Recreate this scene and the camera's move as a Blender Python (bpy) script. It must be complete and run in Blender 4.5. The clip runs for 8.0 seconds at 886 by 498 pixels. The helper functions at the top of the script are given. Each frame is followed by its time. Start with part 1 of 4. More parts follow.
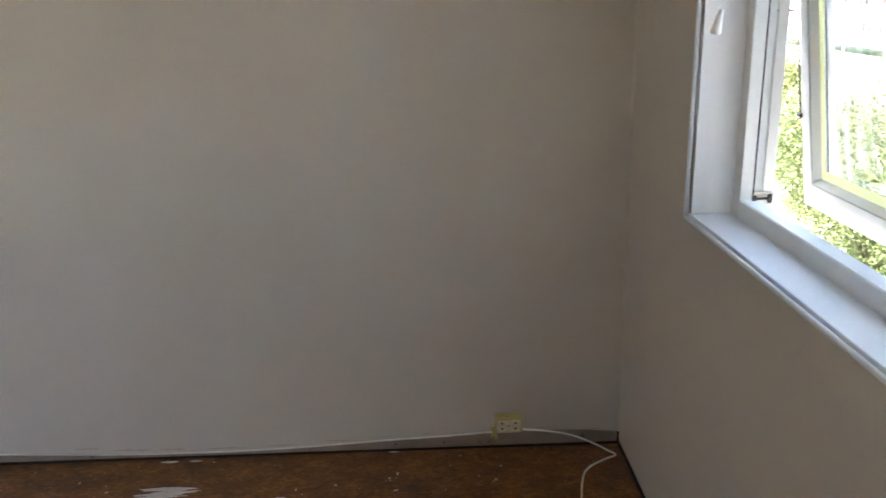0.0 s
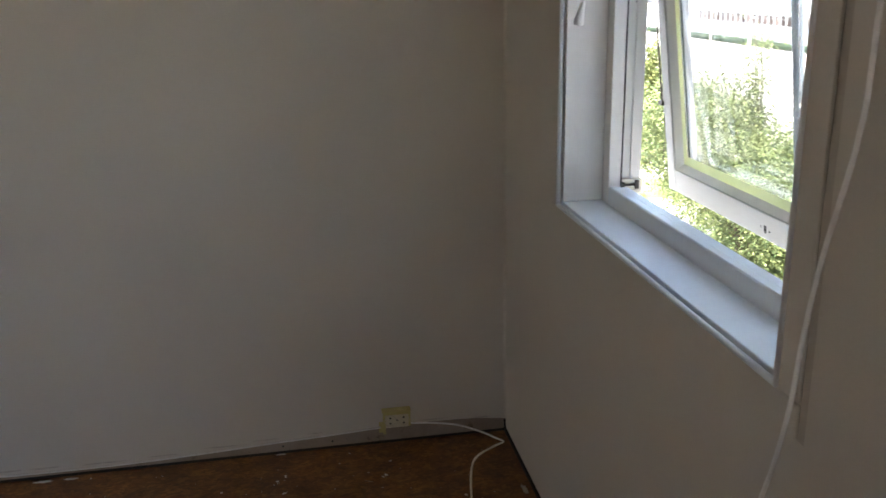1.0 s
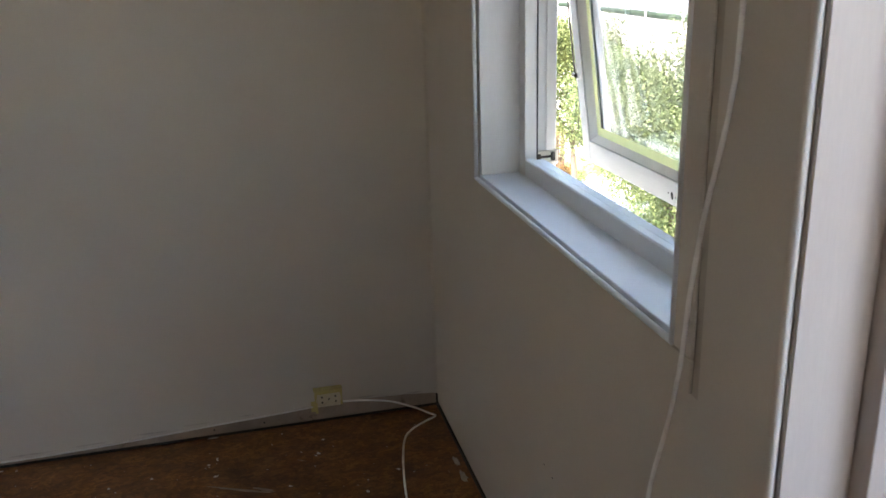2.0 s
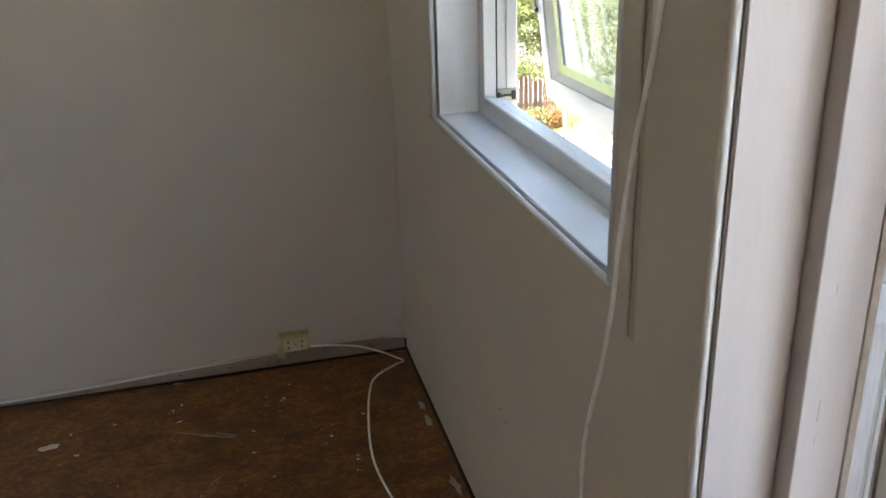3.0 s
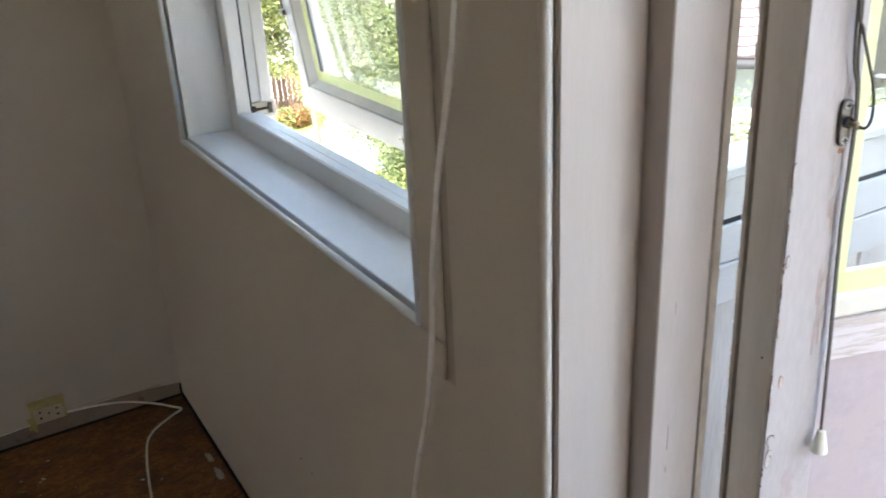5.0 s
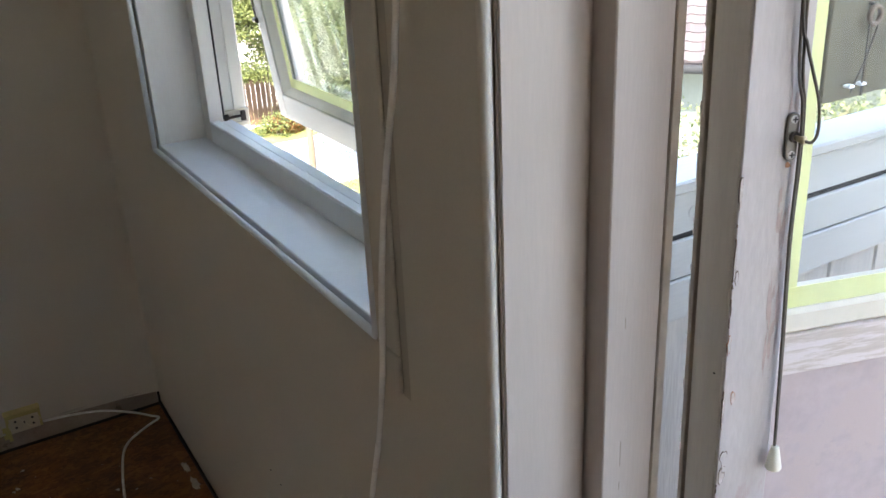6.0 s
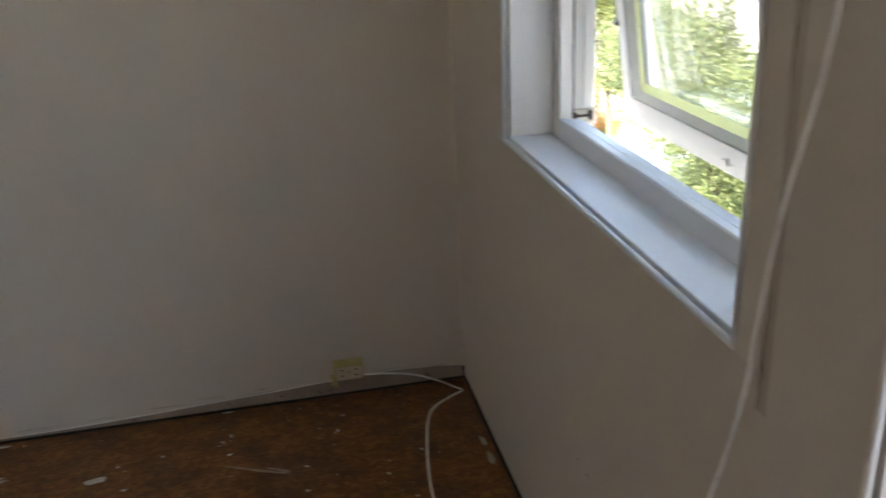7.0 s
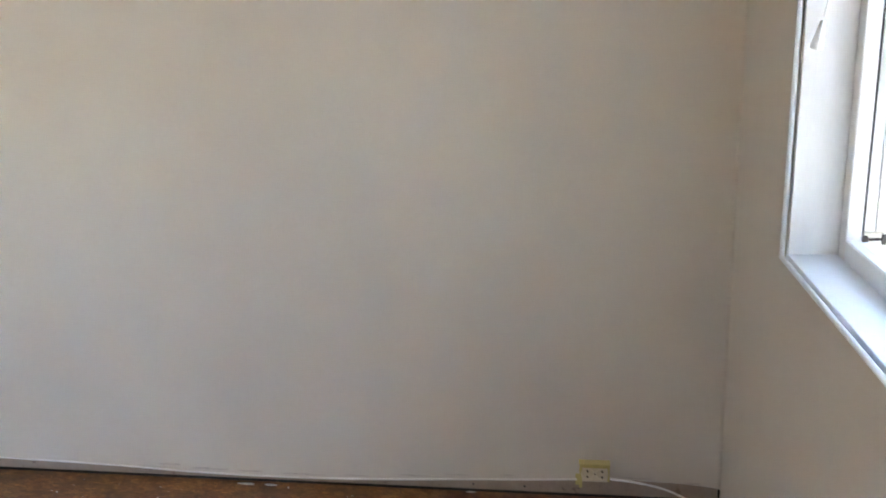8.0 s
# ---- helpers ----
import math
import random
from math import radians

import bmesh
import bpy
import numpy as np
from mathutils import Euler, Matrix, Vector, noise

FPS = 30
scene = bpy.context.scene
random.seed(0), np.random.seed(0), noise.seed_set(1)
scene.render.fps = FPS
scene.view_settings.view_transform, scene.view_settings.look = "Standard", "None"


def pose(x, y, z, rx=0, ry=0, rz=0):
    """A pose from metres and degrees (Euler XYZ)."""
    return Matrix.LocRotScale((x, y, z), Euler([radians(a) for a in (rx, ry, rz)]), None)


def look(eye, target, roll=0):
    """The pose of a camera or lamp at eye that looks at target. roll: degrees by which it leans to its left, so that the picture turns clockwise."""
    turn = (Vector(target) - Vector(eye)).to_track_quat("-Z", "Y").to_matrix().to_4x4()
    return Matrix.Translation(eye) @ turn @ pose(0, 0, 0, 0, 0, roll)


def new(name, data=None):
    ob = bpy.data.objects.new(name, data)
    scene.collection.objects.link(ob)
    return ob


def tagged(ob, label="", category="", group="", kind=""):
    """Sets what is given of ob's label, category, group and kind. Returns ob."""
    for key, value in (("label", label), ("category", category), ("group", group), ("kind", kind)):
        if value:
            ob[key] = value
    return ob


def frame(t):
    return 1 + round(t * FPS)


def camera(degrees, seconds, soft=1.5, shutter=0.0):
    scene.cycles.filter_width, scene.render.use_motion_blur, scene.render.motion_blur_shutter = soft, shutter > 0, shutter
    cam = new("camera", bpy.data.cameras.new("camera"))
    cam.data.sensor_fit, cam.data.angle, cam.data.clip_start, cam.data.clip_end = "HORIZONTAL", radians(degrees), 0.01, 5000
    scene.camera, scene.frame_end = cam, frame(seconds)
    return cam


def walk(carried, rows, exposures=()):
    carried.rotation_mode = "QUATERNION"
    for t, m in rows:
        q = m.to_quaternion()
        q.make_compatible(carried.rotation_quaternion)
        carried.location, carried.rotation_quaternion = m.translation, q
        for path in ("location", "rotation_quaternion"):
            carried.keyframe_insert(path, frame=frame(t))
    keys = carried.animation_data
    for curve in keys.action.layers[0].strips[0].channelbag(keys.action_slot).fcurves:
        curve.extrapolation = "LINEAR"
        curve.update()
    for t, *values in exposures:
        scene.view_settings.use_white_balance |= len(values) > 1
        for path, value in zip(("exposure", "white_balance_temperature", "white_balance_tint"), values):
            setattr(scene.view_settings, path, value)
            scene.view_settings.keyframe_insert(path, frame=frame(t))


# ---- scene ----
KELVIN = 7350
cam = camera(53.9, 8.0, soft=1.5, shutter=0.3)
PATH = [
    (0, (-0.669, -2.59, 1.473), (-0.601, -0.676, 0.898), -1.0),
    (0.5, (-0.662, -2.577, 1.478), (-0.447, -0.676, 0.895), -0.8),
    (1, (-0.634, -2.579, 1.473), (-0.319, -0.696, 0.878), -1.2),
    (1.5, (-0.608, -2.581, 1.464), (-0.197, -0.723, 0.851), -1.7),
    (2, (-0.578, -2.608, 1.46), (-0.144, -0.763, 0.822), -1.8),
    (2.2, (-0.554, -2.62, 1.457), (-0.134, -0.779, 0.798), -1.8),
    (3.3, (-0.465, -2.537, 1.427), (-0.006, -0.753, 0.65), -2.5),
    (3.5, (-0.459, -2.489, 1.427), (0.063, -0.724, 0.645), -2.1),
    (4, (-0.463, -2.436, 1.43), (0.206, -0.724, 0.643), -1.7),
    (4.5, (-0.46, -2.415, 1.427), (0.353, -0.763, 0.646), -2.2),
    (5, (-0.447, -2.406, 1.421), (0.477, -0.814, 0.638), -2.9),
    (5.2, (-0.433, -2.406, 1.42), (0.531, -0.839, 0.636), -2.8),
    (6.3, (-0.398, -2.425, 1.424), (0.491, -0.802, 0.665), -2.6),
    (6.5, (-0.432, -2.427, 1.424), (0.33, -0.741, 0.667), -2.6),
    (6.7, (-0.464, -2.423, 1.424), (0.141, -0.672, 0.67), -2.9),
    (7, (-0.515, -2.419, 1.438), (-0.166, -0.595, 0.696), -2.6),
    (7.5, (-0.508, -2.418, 1.436), (-0.554, -0.528, 0.781), -1.9),
    (8, (-0.45, -2.426, 1.457), (-0.739, -0.518, 0.93), -1.9),
]
EXPOSURES = [(t, e + 0.12) for t, e in ((0.0, 4.4), (0.5, 3.82), (1.0, 3.8), (1.5, 3.8), (2.0, 3.85), (3.5, 4.15), (4.5, 4.05), (5.2, 3.9), (6.3, 3.5), (6.5, 3.48), (7.0, 3.95), (7.5, 4.5), (8.0, 5.2))]
walk(cam, [(t, look(eye, target, roll)) for t, eye, target, roll in PATH], [(t, e, KELVIN - (350 if t > 7.2 else 200 if t < 3 else 0), 13 if 3 < t < 6.8 else 15) for t, e in EXPOSURES])

# ---- light ----
SUN_EL, SUN_AZ = 50.0, 212.0     # degrees; azimuth clockwise from +y, where the sun stands
world = bpy.data.worlds.new("sky")
scene.world = world
world.use_nodes = True
wn = world.node_tree
sky = wn.nodes.new("ShaderNodeTexSky")
sky.sky_type = "NISHITA"
sky.sun_disc = False
sky.sun_elevation, sky.sun_rotation = radians(SUN_EL), radians(SUN_AZ)
wn.nodes["Background"].inputs["Strength"].default_value = 0.15
wn.links.new(sky.outputs["Color"], wn.nodes["Background"].inputs["Color"])
sun = new("sun", bpy.data.lights.new("sun", "SUN"))
sun.data.energy, sun.data.angle, sun.data.color = 3.2, radians(0.5), (1.0, 0.95, 0.88)
saz, sel = radians(SUN_AZ), radians(SUN_EL)
sun_from = Vector((math.sin(saz) * math.cos(sel), math.cos(saz) * math.cos(sel), math.sin(sel)))
sun.matrix_world = look(sun_from * 40, (0, 0, 0))


# ---- materials ----
def material(name, base, rough=0.6, metal=0.0, vary=0.12, scale=6.0, fine=120.0, bump=0.15, depth=0.002,
             spots=None, spot_amount=0.5, spot_scale=9.0, per_object=0.0, per_island=0.0, stretch=(1, 1, 1), spec=0.5):
    """Paint, wood, stone or plastic: a base colour that varies at two scales, with fine relief and optional worn spots."""
    m = bpy.data.materials.new(name)
    m.use_nodes = True
    nt = m.node_tree
    N, L = nt.nodes, nt.links
    bsdf = N["Principled BSDF"]
    bsdf.inputs["Metallic"].default_value = metal
    bsdf.inputs["Specular IOR Level"].default_value = spec
    co = N.new("ShaderNodeTexCoord")
    mp = N.new("ShaderNodeMapping")
    mp.inputs["Scale"].default_value = stretch
    L.new(co.outputs["Object"], mp.inputs["Vector"])
    big = N.new("ShaderNodeTexNoise")
    big.inputs["Scale"].default_value, big.inputs["Detail"].default_value = scale, 5
    L.new(mp.outputs["Vector"], big.inputs["Vector"])
    small = N.new("ShaderNodeTexNoise")
    small.inputs["Scale"].default_value, small.inputs["Detail"].default_value = fine, 3
    L.new(mp.outputs["Vector"], small.inputs["Vector"])
    ramp = N.new("ShaderNodeValToRGB")
    ramp.color_ramp.elements[0].position, ramp.color_ramp.elements[1].position = 0.3, 0.7
    ramp.color_ramp.elements[0].color = (*[c * (1 - vary) for c in base], 1)
    ramp.color_ramp.elements[1].color = (*[min(1, c * (1 + vary)) for c in base], 1)
    both = N.new("ShaderNodeMath")
    both.operation = "MULTIPLY_ADD"
    both.inputs[1].default_value = 0.35
    L.new(small.outputs["Fac"], both.inputs[0])
    part_of = N.new("ShaderNodeMath")
    part_of.operation = "MULTIPLY"
    part_of.inputs[1].default_value = 0.65
    L.new(big.outputs["Fac"], part_of.inputs[0])
    L.new(part_of.outputs[0], both.inputs[2])
    L.new(both.outputs[0], ramp.inputs["Fac"])
    colour = ramp.outputs["Color"]
    if per_object or per_island:
        if per_object:
            src = N.new("ShaderNodeObjectInfo").outputs["Random"]
        else:
            src = N.new("ShaderNodeNewGeometry").outputs["Random Per Island"]
        hsv = N.new("ShaderNodeHueSaturation")
        rng = N.new("ShaderNodeMapRange")
        k = per_object or per_island
        rng.inputs["To Min"].default_value, rng.inputs["To Max"].default_value = 1 - k, 1 + k
        L.new(src, rng.inputs["Value"])
        L.new(rng.outputs["Result"], hsv.inputs["Value"])
        L.new(colour, hsv.inputs["Color"])
        colour = hsv.outputs["Color"]
    if spots:
        sp = N.new("ShaderNodeTexNoise")
        sp.inputs["Scale"].default_value, sp.inputs["Detail"].default_value = spot_scale, 6
        sp.inputs["Roughness"].default_value = 0.7
        L.new(mp.outputs["Vector"], sp.inputs["Vector"])
        sr = N.new("ShaderNodeValToRGB")
        sr.color_ramp.elements[0].position = 1 - spot_amount
        sr.color_ramp.elements[1].position = min(1.0, 1 - spot_amount + 0.06)
        L.new(sp.outputs["Fac"], sr.inputs["Fac"])
        mix = N.new("ShaderNodeMix")
        mix.data_type = "RGBA"
        mix.inputs["B"].default_value = (*spots, 1)
        L.new(sr.outputs["Color"], mix.inputs["Factor"])
        L.new(colour, mix.inputs["A"])
        colour = mix.outputs["Result"]
    L.new(colour, bsdf.inputs["Base Color"])
    rr = N.new("ShaderNodeMapRange")
    rr.inputs["To Min"].default_value, rr.inputs["To Max"].default_value = max(0.05, rough - 0.12), min(1, rough + 0.12)
    L.new(big.outputs["Fac"], rr.inputs["Value"])
    L.new(rr.outputs["Result"], bsdf.inputs["Roughness"])
    bp = N.new("ShaderNodeBump")
    bp.inputs["Strength"].default_value, bp.inputs["Distance"].default_value = bump, depth
    L.new(small.outputs["Fac"], bp.inputs["Height"])
    L.new(bp.outputs["Normal"], bsdf.inputs["Normal"])
    return m


def wall_paint_material(name, base):
    """Rolled matt wall paint: a fine stipple, slow waves of the board beneath, faint patches."""
    m = material(name, base, rough=0.62, vary=0.055, scale=2.2, fine=260, bump=0.2, depth=0.0012, spec=0.35)
    nt = m.node_tree
    N, L = nt.nodes, nt.links
    wave = N.new("ShaderNodeTexNoise")
    wave.inputs["Scale"].default_value, wave.inputs["Detail"].default_value = 3.0, 2
    L.new(N["Texture Coordinate"].outputs["Object"], wave.inputs["Vector"])
    bp = N.new("ShaderNodeBump")
    bp.inputs["Strength"].default_value, bp.inputs["Distance"].default_value = 0.35, 0.012
    L.new(wave.outputs["Fac"], bp.inputs["Height"])
    L.new(N["Bump"].outputs["Normal"], bp.inputs["Normal"])
    L.new(bp.outputs["Normal"], N["Principled BSDF"].inputs["Normal"])
    return m


def chipboard_material(name):
    """Brown-stained chipboard floor: mottled flakes, darker and redder blotches, fine grit."""
    m = bpy.data.materials.new(name)
    m.use_nodes = True
    nt = m.node_tree
    N, L = nt.nodes, nt.links
    bsdf = N["Principled BSDF"]
    co = N.new("ShaderNodeTexCoord")
    mp = N.new("ShaderNodeMapping")
    mp.inputs["Scale"].default_value = (1.0, 1.6, 1.0)
    L.new(co.outputs["Object"], mp.inputs["Vector"])
    flake = N.new("ShaderNodeTexVoronoi")
    flake.inputs["Scale"].default_value = 75
    wob = N.new("ShaderNodeTexNoise")
    wob.inputs["Scale"].default_value, wob.inputs["Detail"].default_value = 40, 4
    L.new(mp.outputs["Vector"], wob.inputs["Vector"])
    mixv = N.new("ShaderNodeMix")
    mixv.data_type = "VECTOR"
    mixv.inputs["Factor"].default_value = 0.06
    L.new(mp.outputs["Vector"], mixv.inputs["A"])
    L.new(wob.outputs["Color"], mixv.inputs["B"])
    L.new(mixv.outputs["Result"], flake.inputs["Vector"])
    fr = N.new("ShaderNodeValToRGB")
    els = fr.color_ramp.elements
    els[0].position, els[0].color = 0.0, (0.158, 0.071, 0.024, 1)
    els[1].position, els[1].color = 1.0, (0.325, 0.162, 0.055, 1)
    mid = els.new(0.55)
    mid.color = (0.228, 0.107, 0.035, 1)
    sep = N.new("ShaderNodeSeparateColor")
    L.new(flake.outputs["Color"], sep.inputs["Color"])
    L.new(sep.outputs["Red"], fr.inputs["Fac"])
    blot = N.new("ShaderNodeTexNoise")
    blot.inputs["Scale"].default_value, blot.inputs["Detail"].default_value = 7, 6
    blot.inputs["Roughness"].default_value = 0.65
    L.new(mp.outputs["Vector"], blot.inputs["Vector"])
    br = N.new("ShaderNodeValToRGB")
    br.color_ramp.elements[0].position, br.color_ramp.elements[0].color = 0.33, (0.52, 0.45, 0.42, 1)
    br.color_ramp.elements[1].position, br.color_ramp.elements[1].color = 0.68, (1.25, 1.12, 1.0, 1)
    L.new(blot.outputs["Fac"], br.inputs["Fac"])
    mul = N.new("ShaderNodeMix")
    mul.data_type, mul.blend_type = "RGBA", "MULTIPLY"
    mul.inputs["Factor"].default_value = 1.0
    L.new(fr.outputs["Color"], mul.inputs["A"])
    L.new(br.outputs["Color"], mul.inputs["B"])
    L.new(mul.outputs["Result"], bsdf.inputs["Base Color"])
    rr = N.new("ShaderNodeMapRange")
    rr.inputs["To Min"].default_value, rr.inputs["To Max"].default_value = 0.42, 0.72
    L.new(blot.outputs["Fac"], rr.inputs["Value"])
    L.new(rr.outputs["Result"], bsdf.inputs["Roughness"])
    bp = N.new("ShaderNodeBump")
    bp.inputs["Strength"].default_value, bp.inputs["Distance"].default_value = 0.25, 0.001
    L.new(sep.outputs["Green"], bp.inputs["Height"])
    L.new(bp.outputs["Normal"], bsdf.inputs["Normal"])
    return m


def glass_material(name, tint=(0.985, 0.995, 0.99)):
    m = bpy.data.materials.new(name)
    m.use_nodes = True
    b = m.node_tree.nodes["Principled BSDF"]
    b.inputs["Base Color"].default_value = (*tint, 1)
    b.inputs["Roughness"].default_value = 0.0
    b.inputs["Transmission Weight"].default_value = 1.0
    b.inputs["IOR"].default_value = 1.45
    return m


def leaf_material(name, dark, light):
    m = bpy.data.materials.new(name)
    m.use_nodes = True
    nt = m.node_tree
    N, L = nt.nodes, nt.links
    b = N["Principled BSDF"]
    geo = N.new("ShaderNodeNewGeometry")
    ramp = N.new("ShaderNodeValToRGB")
    ramp.color_ramp.elements[0].color = (*dark, 1)
    ramp.color_ramp.elements[1].color = (*light, 1)
    L.new(geo.outputs["Random Per Island"], ramp.inputs["Fac"])
    L.new(ramp.outputs["Color"], b.inputs["Base Color"])
    b.inputs["Roughness"].default_value = 0.5
    b.inputs["Specular IOR Level"].default_value = 0.2
    tr = N.new("ShaderNodeBsdfTranslucent")
    L.new(ramp.outputs["Color"], tr.inputs["Color"])
    mx = N.new("ShaderNodeMixShader")
    mx.inputs["Fac"].default_value = 0.3
    L.new(b.outputs[0], mx.inputs[1])
    L.new(tr.outputs[0], mx.inputs[2])
    L.new(mx.outputs[0], N["Material Output"].inputs["Surface"])
    return m


M_wall = wall_paint_material("wall_paint", (0.648, 0.603, 0.53))
M_ceil = wall_paint_material("ceiling_paint", (0.85, 0.84, 0.81))
M_trim = material("gloss_white_paint", (0.84, 0.875, 0.90), rough=0.5, vary=0.03, scale=5, fine=90, bump=0.06, depth=0.001)
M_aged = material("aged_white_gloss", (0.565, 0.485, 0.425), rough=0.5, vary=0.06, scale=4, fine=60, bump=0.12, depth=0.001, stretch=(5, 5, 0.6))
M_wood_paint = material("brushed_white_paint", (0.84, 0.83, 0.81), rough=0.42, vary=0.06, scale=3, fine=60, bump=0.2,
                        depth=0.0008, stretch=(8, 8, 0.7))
M_bead = material("matt_bead_paint", (0.68, 0.62, 0.55), rough=0.75, vary=0.06, scale=6, fine=80, bump=0.1, depth=0.001, spec=0.2)
# The door lining's paint again, darkened: the jamb's shade is in this colour.
M_jamb = material("shaded_jamb_paint", (0.455, 0.395, 0.355), rough=0.5, vary=0.07, scale=4, fine=60, bump=0.15, depth=0.001, stretch=(5, 5, 0.6))
M_sash = material("sash_white_paint", (0.50, 0.50, 0.495), rough=0.42, vary=0.09, scale=3, fine=60, bump=0.2, depth=0.0008, stretch=(8, 0.7, 8))
M_worn = material("worn_undercoat", (0.51, 0.47, 0.465), rough=0.6, vary=0.12, scale=5, fine=70, bump=0.3, depth=0.001,
                  spots=(0.46, 0.37, 0.365), spot_amount=0.42, spot_scale=7, stretch=(3, 3, 0.8))
M_edge = material("grey_primed_edge", (0.60, 0.565, 0.505), rough=0.6, vary=0.10, scale=6, fine=60, bump=0.3, depth=0.001,
                  spots=(0.58, 0.55, 0.51), spot_amount=0.36, spot_scale=10, stretch=(4, 4, 0.6))
M_panel = material("pinkish_primed_panel", (0.47, 0.395, 0.405), rough=0.65, vary=0.14, scale=12, fine=70, bump=0.3, depth=0.001,
                   spots=(0.485, 0.402, 0.398), spot_amount=0.5, spot_scale=14)
M_raw = material("bare_sanded_wood", (0.55, 0.48, 0.44), rough=0.7, vary=0.15, scale=5, fine=40, bump=0.4, depth=0.0015,
                 spots=(0.66, 0.60, 0.60), spot_amount=0.52, spot_scale=5, stretch=(1.2, 1.2, 12))
M_putty = material("cream_putty", (0.68, 0.64, 0.56), rough=0.6, vary=0.08, scale=12, fine=60, bump=0.3)
M_brown = material("brown_stained_edge", (0.36, 0.305, 0.255), rough=0.6, vary=0.25, scale=14, fine=60, bump=0.3)
M_brownline = material("dark_joint_and_shade", (0.38, 0.33, 0.29), rough=0.8, vary=0.2, scale=20)
M_floor = chipboard_material("stained_chipboard")
M_bare = material("bare_plaster_strip", (0.34, 0.275, 0.22), rough=0.8, vary=0.16, scale=12, fine=140, bump=0.4,
                  spots=(0.18, 0.13, 0.10), spot_amount=0.40, spot_scale=22)
M_scar = material("scuffed_paint", (0.53, 0.48, 0.42), rough=0.75, vary=0.25, scale=30, fine=150, bump=0.3)
M_mark = wall_paint_material("older_wall_paint", (0.52, 0.47, 0.405))
M_gap = material("dark_gap_shade", (0.030, 0.022, 0.017), rough=0.9, vary=0.2)
M_splash = material("dried_white_paint", (0.72, 0.69, 0.67), rough=0.6, vary=0.2, scale=30, fine=200, bump=0.5, depth=0.0008)
M_rust_iron = material("rusty_iron", (0.16, 0.11, 0.075), rough=0.7, vary=0.2, scale=40, fine=120, bump=0.3)
M_scuff = material("pale_scuffed_paint", (0.50, 0.45, 0.40), rough=0.65, vary=0.3, scale=40, fine=150, bump=0.2)
M_scrape = material("thin_paint_smear", (0.36, 0.28, 0.22), rough=0.65, vary=0.3, scale=25, fine=120, bump=0.2)
M_cable_old = material("overpainted_cable", (0.80, 0.77, 0.72), rough=0.7, vary=0.1, scale=20, fine=90, bump=0.2)
M_cable = material("white_cable_sheath", (0.93, 0.92, 0.89), rough=0.28, vary=0.05, scale=20, bump=0.03)
M_socket = material("aged_cream_plastic", (0.66, 0.60, 0.46), rough=0.35, vary=0.05, scale=20, bump=0.03)
M_hole = material("black_recess", (0.012, 0.011, 0.010), rough=0.7, vary=0.1)
M_tape = material("yellow_masking_tape", (0.88, 0.88, 0.66), rough=0.65, vary=0.08, scale=30, fine=220, bump=0.3, depth=0.0006)
N, L = M_tape.node_tree.nodes, M_tape.node_tree.links
thin = N.new("ShaderNodeBsdfTranslucent")
thin.inputs["Color"].default_value = (0.90, 0.91, 0.62, 1)
both = N.new("ShaderNodeMixShader")
both.inputs["Fac"].default_value = 0.68
L.new(N["Principled BSDF"].outputs[0], both.inputs[1])
L.new(thin.outputs[0], both.inputs[2])
L.new(both.outputs[0], N["Material Output"].inputs["Surface"])
M_tape_old = material("dull_masking_tape", (0.55, 0.48, 0.20), rough=0.7, vary=0.12, scale=30, fine=220, bump=0.3, depth=0.0006)
M_metal = material("dull_zinc_plate", (0.45, 0.44, 0.43), rough=0.38, metal=0.9, vary=0.2, scale=40, bump=0.2)
M_cleat = material("tarnished_zinc", (0.20, 0.185, 0.17), rough=0.42, metal=0.8, vary=0.3, scale=60, bump=0.3)
M_brass = material("dull_brass", (0.38, 0.30, 0.18), rough=0.4, metal=0.5, vary=0.2, scale=60, bump=0.2)
M_rubber = material("dark_gasket", (0.05, 0.05, 0.055), rough=0.6, vary=0.15)
M_spacer = material("dark_green_strip", (0.05, 0.10, 0.085), rough=0.6, vary=0.25, scale=14)
M_stain = material("old_reddish_paint", (0.48, 0.385, 0.365), rough=0.65, vary=0.2, scale=40, fine=150, bump=0.2)
M_darkwood = material("dark_chipped_wood", (0.13, 0.085, 0.06), rough=0.8, vary=0.3, scale=40)
M_rust = material("rust_stain", (0.42, 0.20, 0.11), rough=0.8, vary=0.3, scale=60)
M_iron = material("dark_iron", (0.06, 0.05, 0.045), rough=0.5, metal=0.6, vary=0.3, scale=40, bump=0.3)
M_cord = material("grey_brown_cord", (0.10, 0.085, 0.07), rough=0.8, vary=0.3, scale=90, bump=0.5)
M_knob = material("ivory_plastic", (0.74, 0.71, 0.62), rough=0.3, vary=0.05, scale=30, bump=0.05)
M_glass = glass_material("window_glass")
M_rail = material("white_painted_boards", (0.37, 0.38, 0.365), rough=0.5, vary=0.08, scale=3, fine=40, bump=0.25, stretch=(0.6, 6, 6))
M_greyboard = material("grey_weathered_boards", (0.42, 0.405, 0.37), rough=0.8, vary=0.2, scale=4, fine=40, bump=0.4, stretch=(6, 6, 0.6))
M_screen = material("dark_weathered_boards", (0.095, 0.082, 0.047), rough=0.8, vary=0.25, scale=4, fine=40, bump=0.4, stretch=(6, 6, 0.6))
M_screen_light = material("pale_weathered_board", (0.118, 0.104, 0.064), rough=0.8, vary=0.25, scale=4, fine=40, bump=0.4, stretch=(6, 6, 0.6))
M_deck = material("grey_deck", (0.30, 0.30, 0.29), rough=0.8, vary=0.2, scale=4, fine=30, bump=0.4, stretch=(0.6, 6, 6), per_object=0.1)
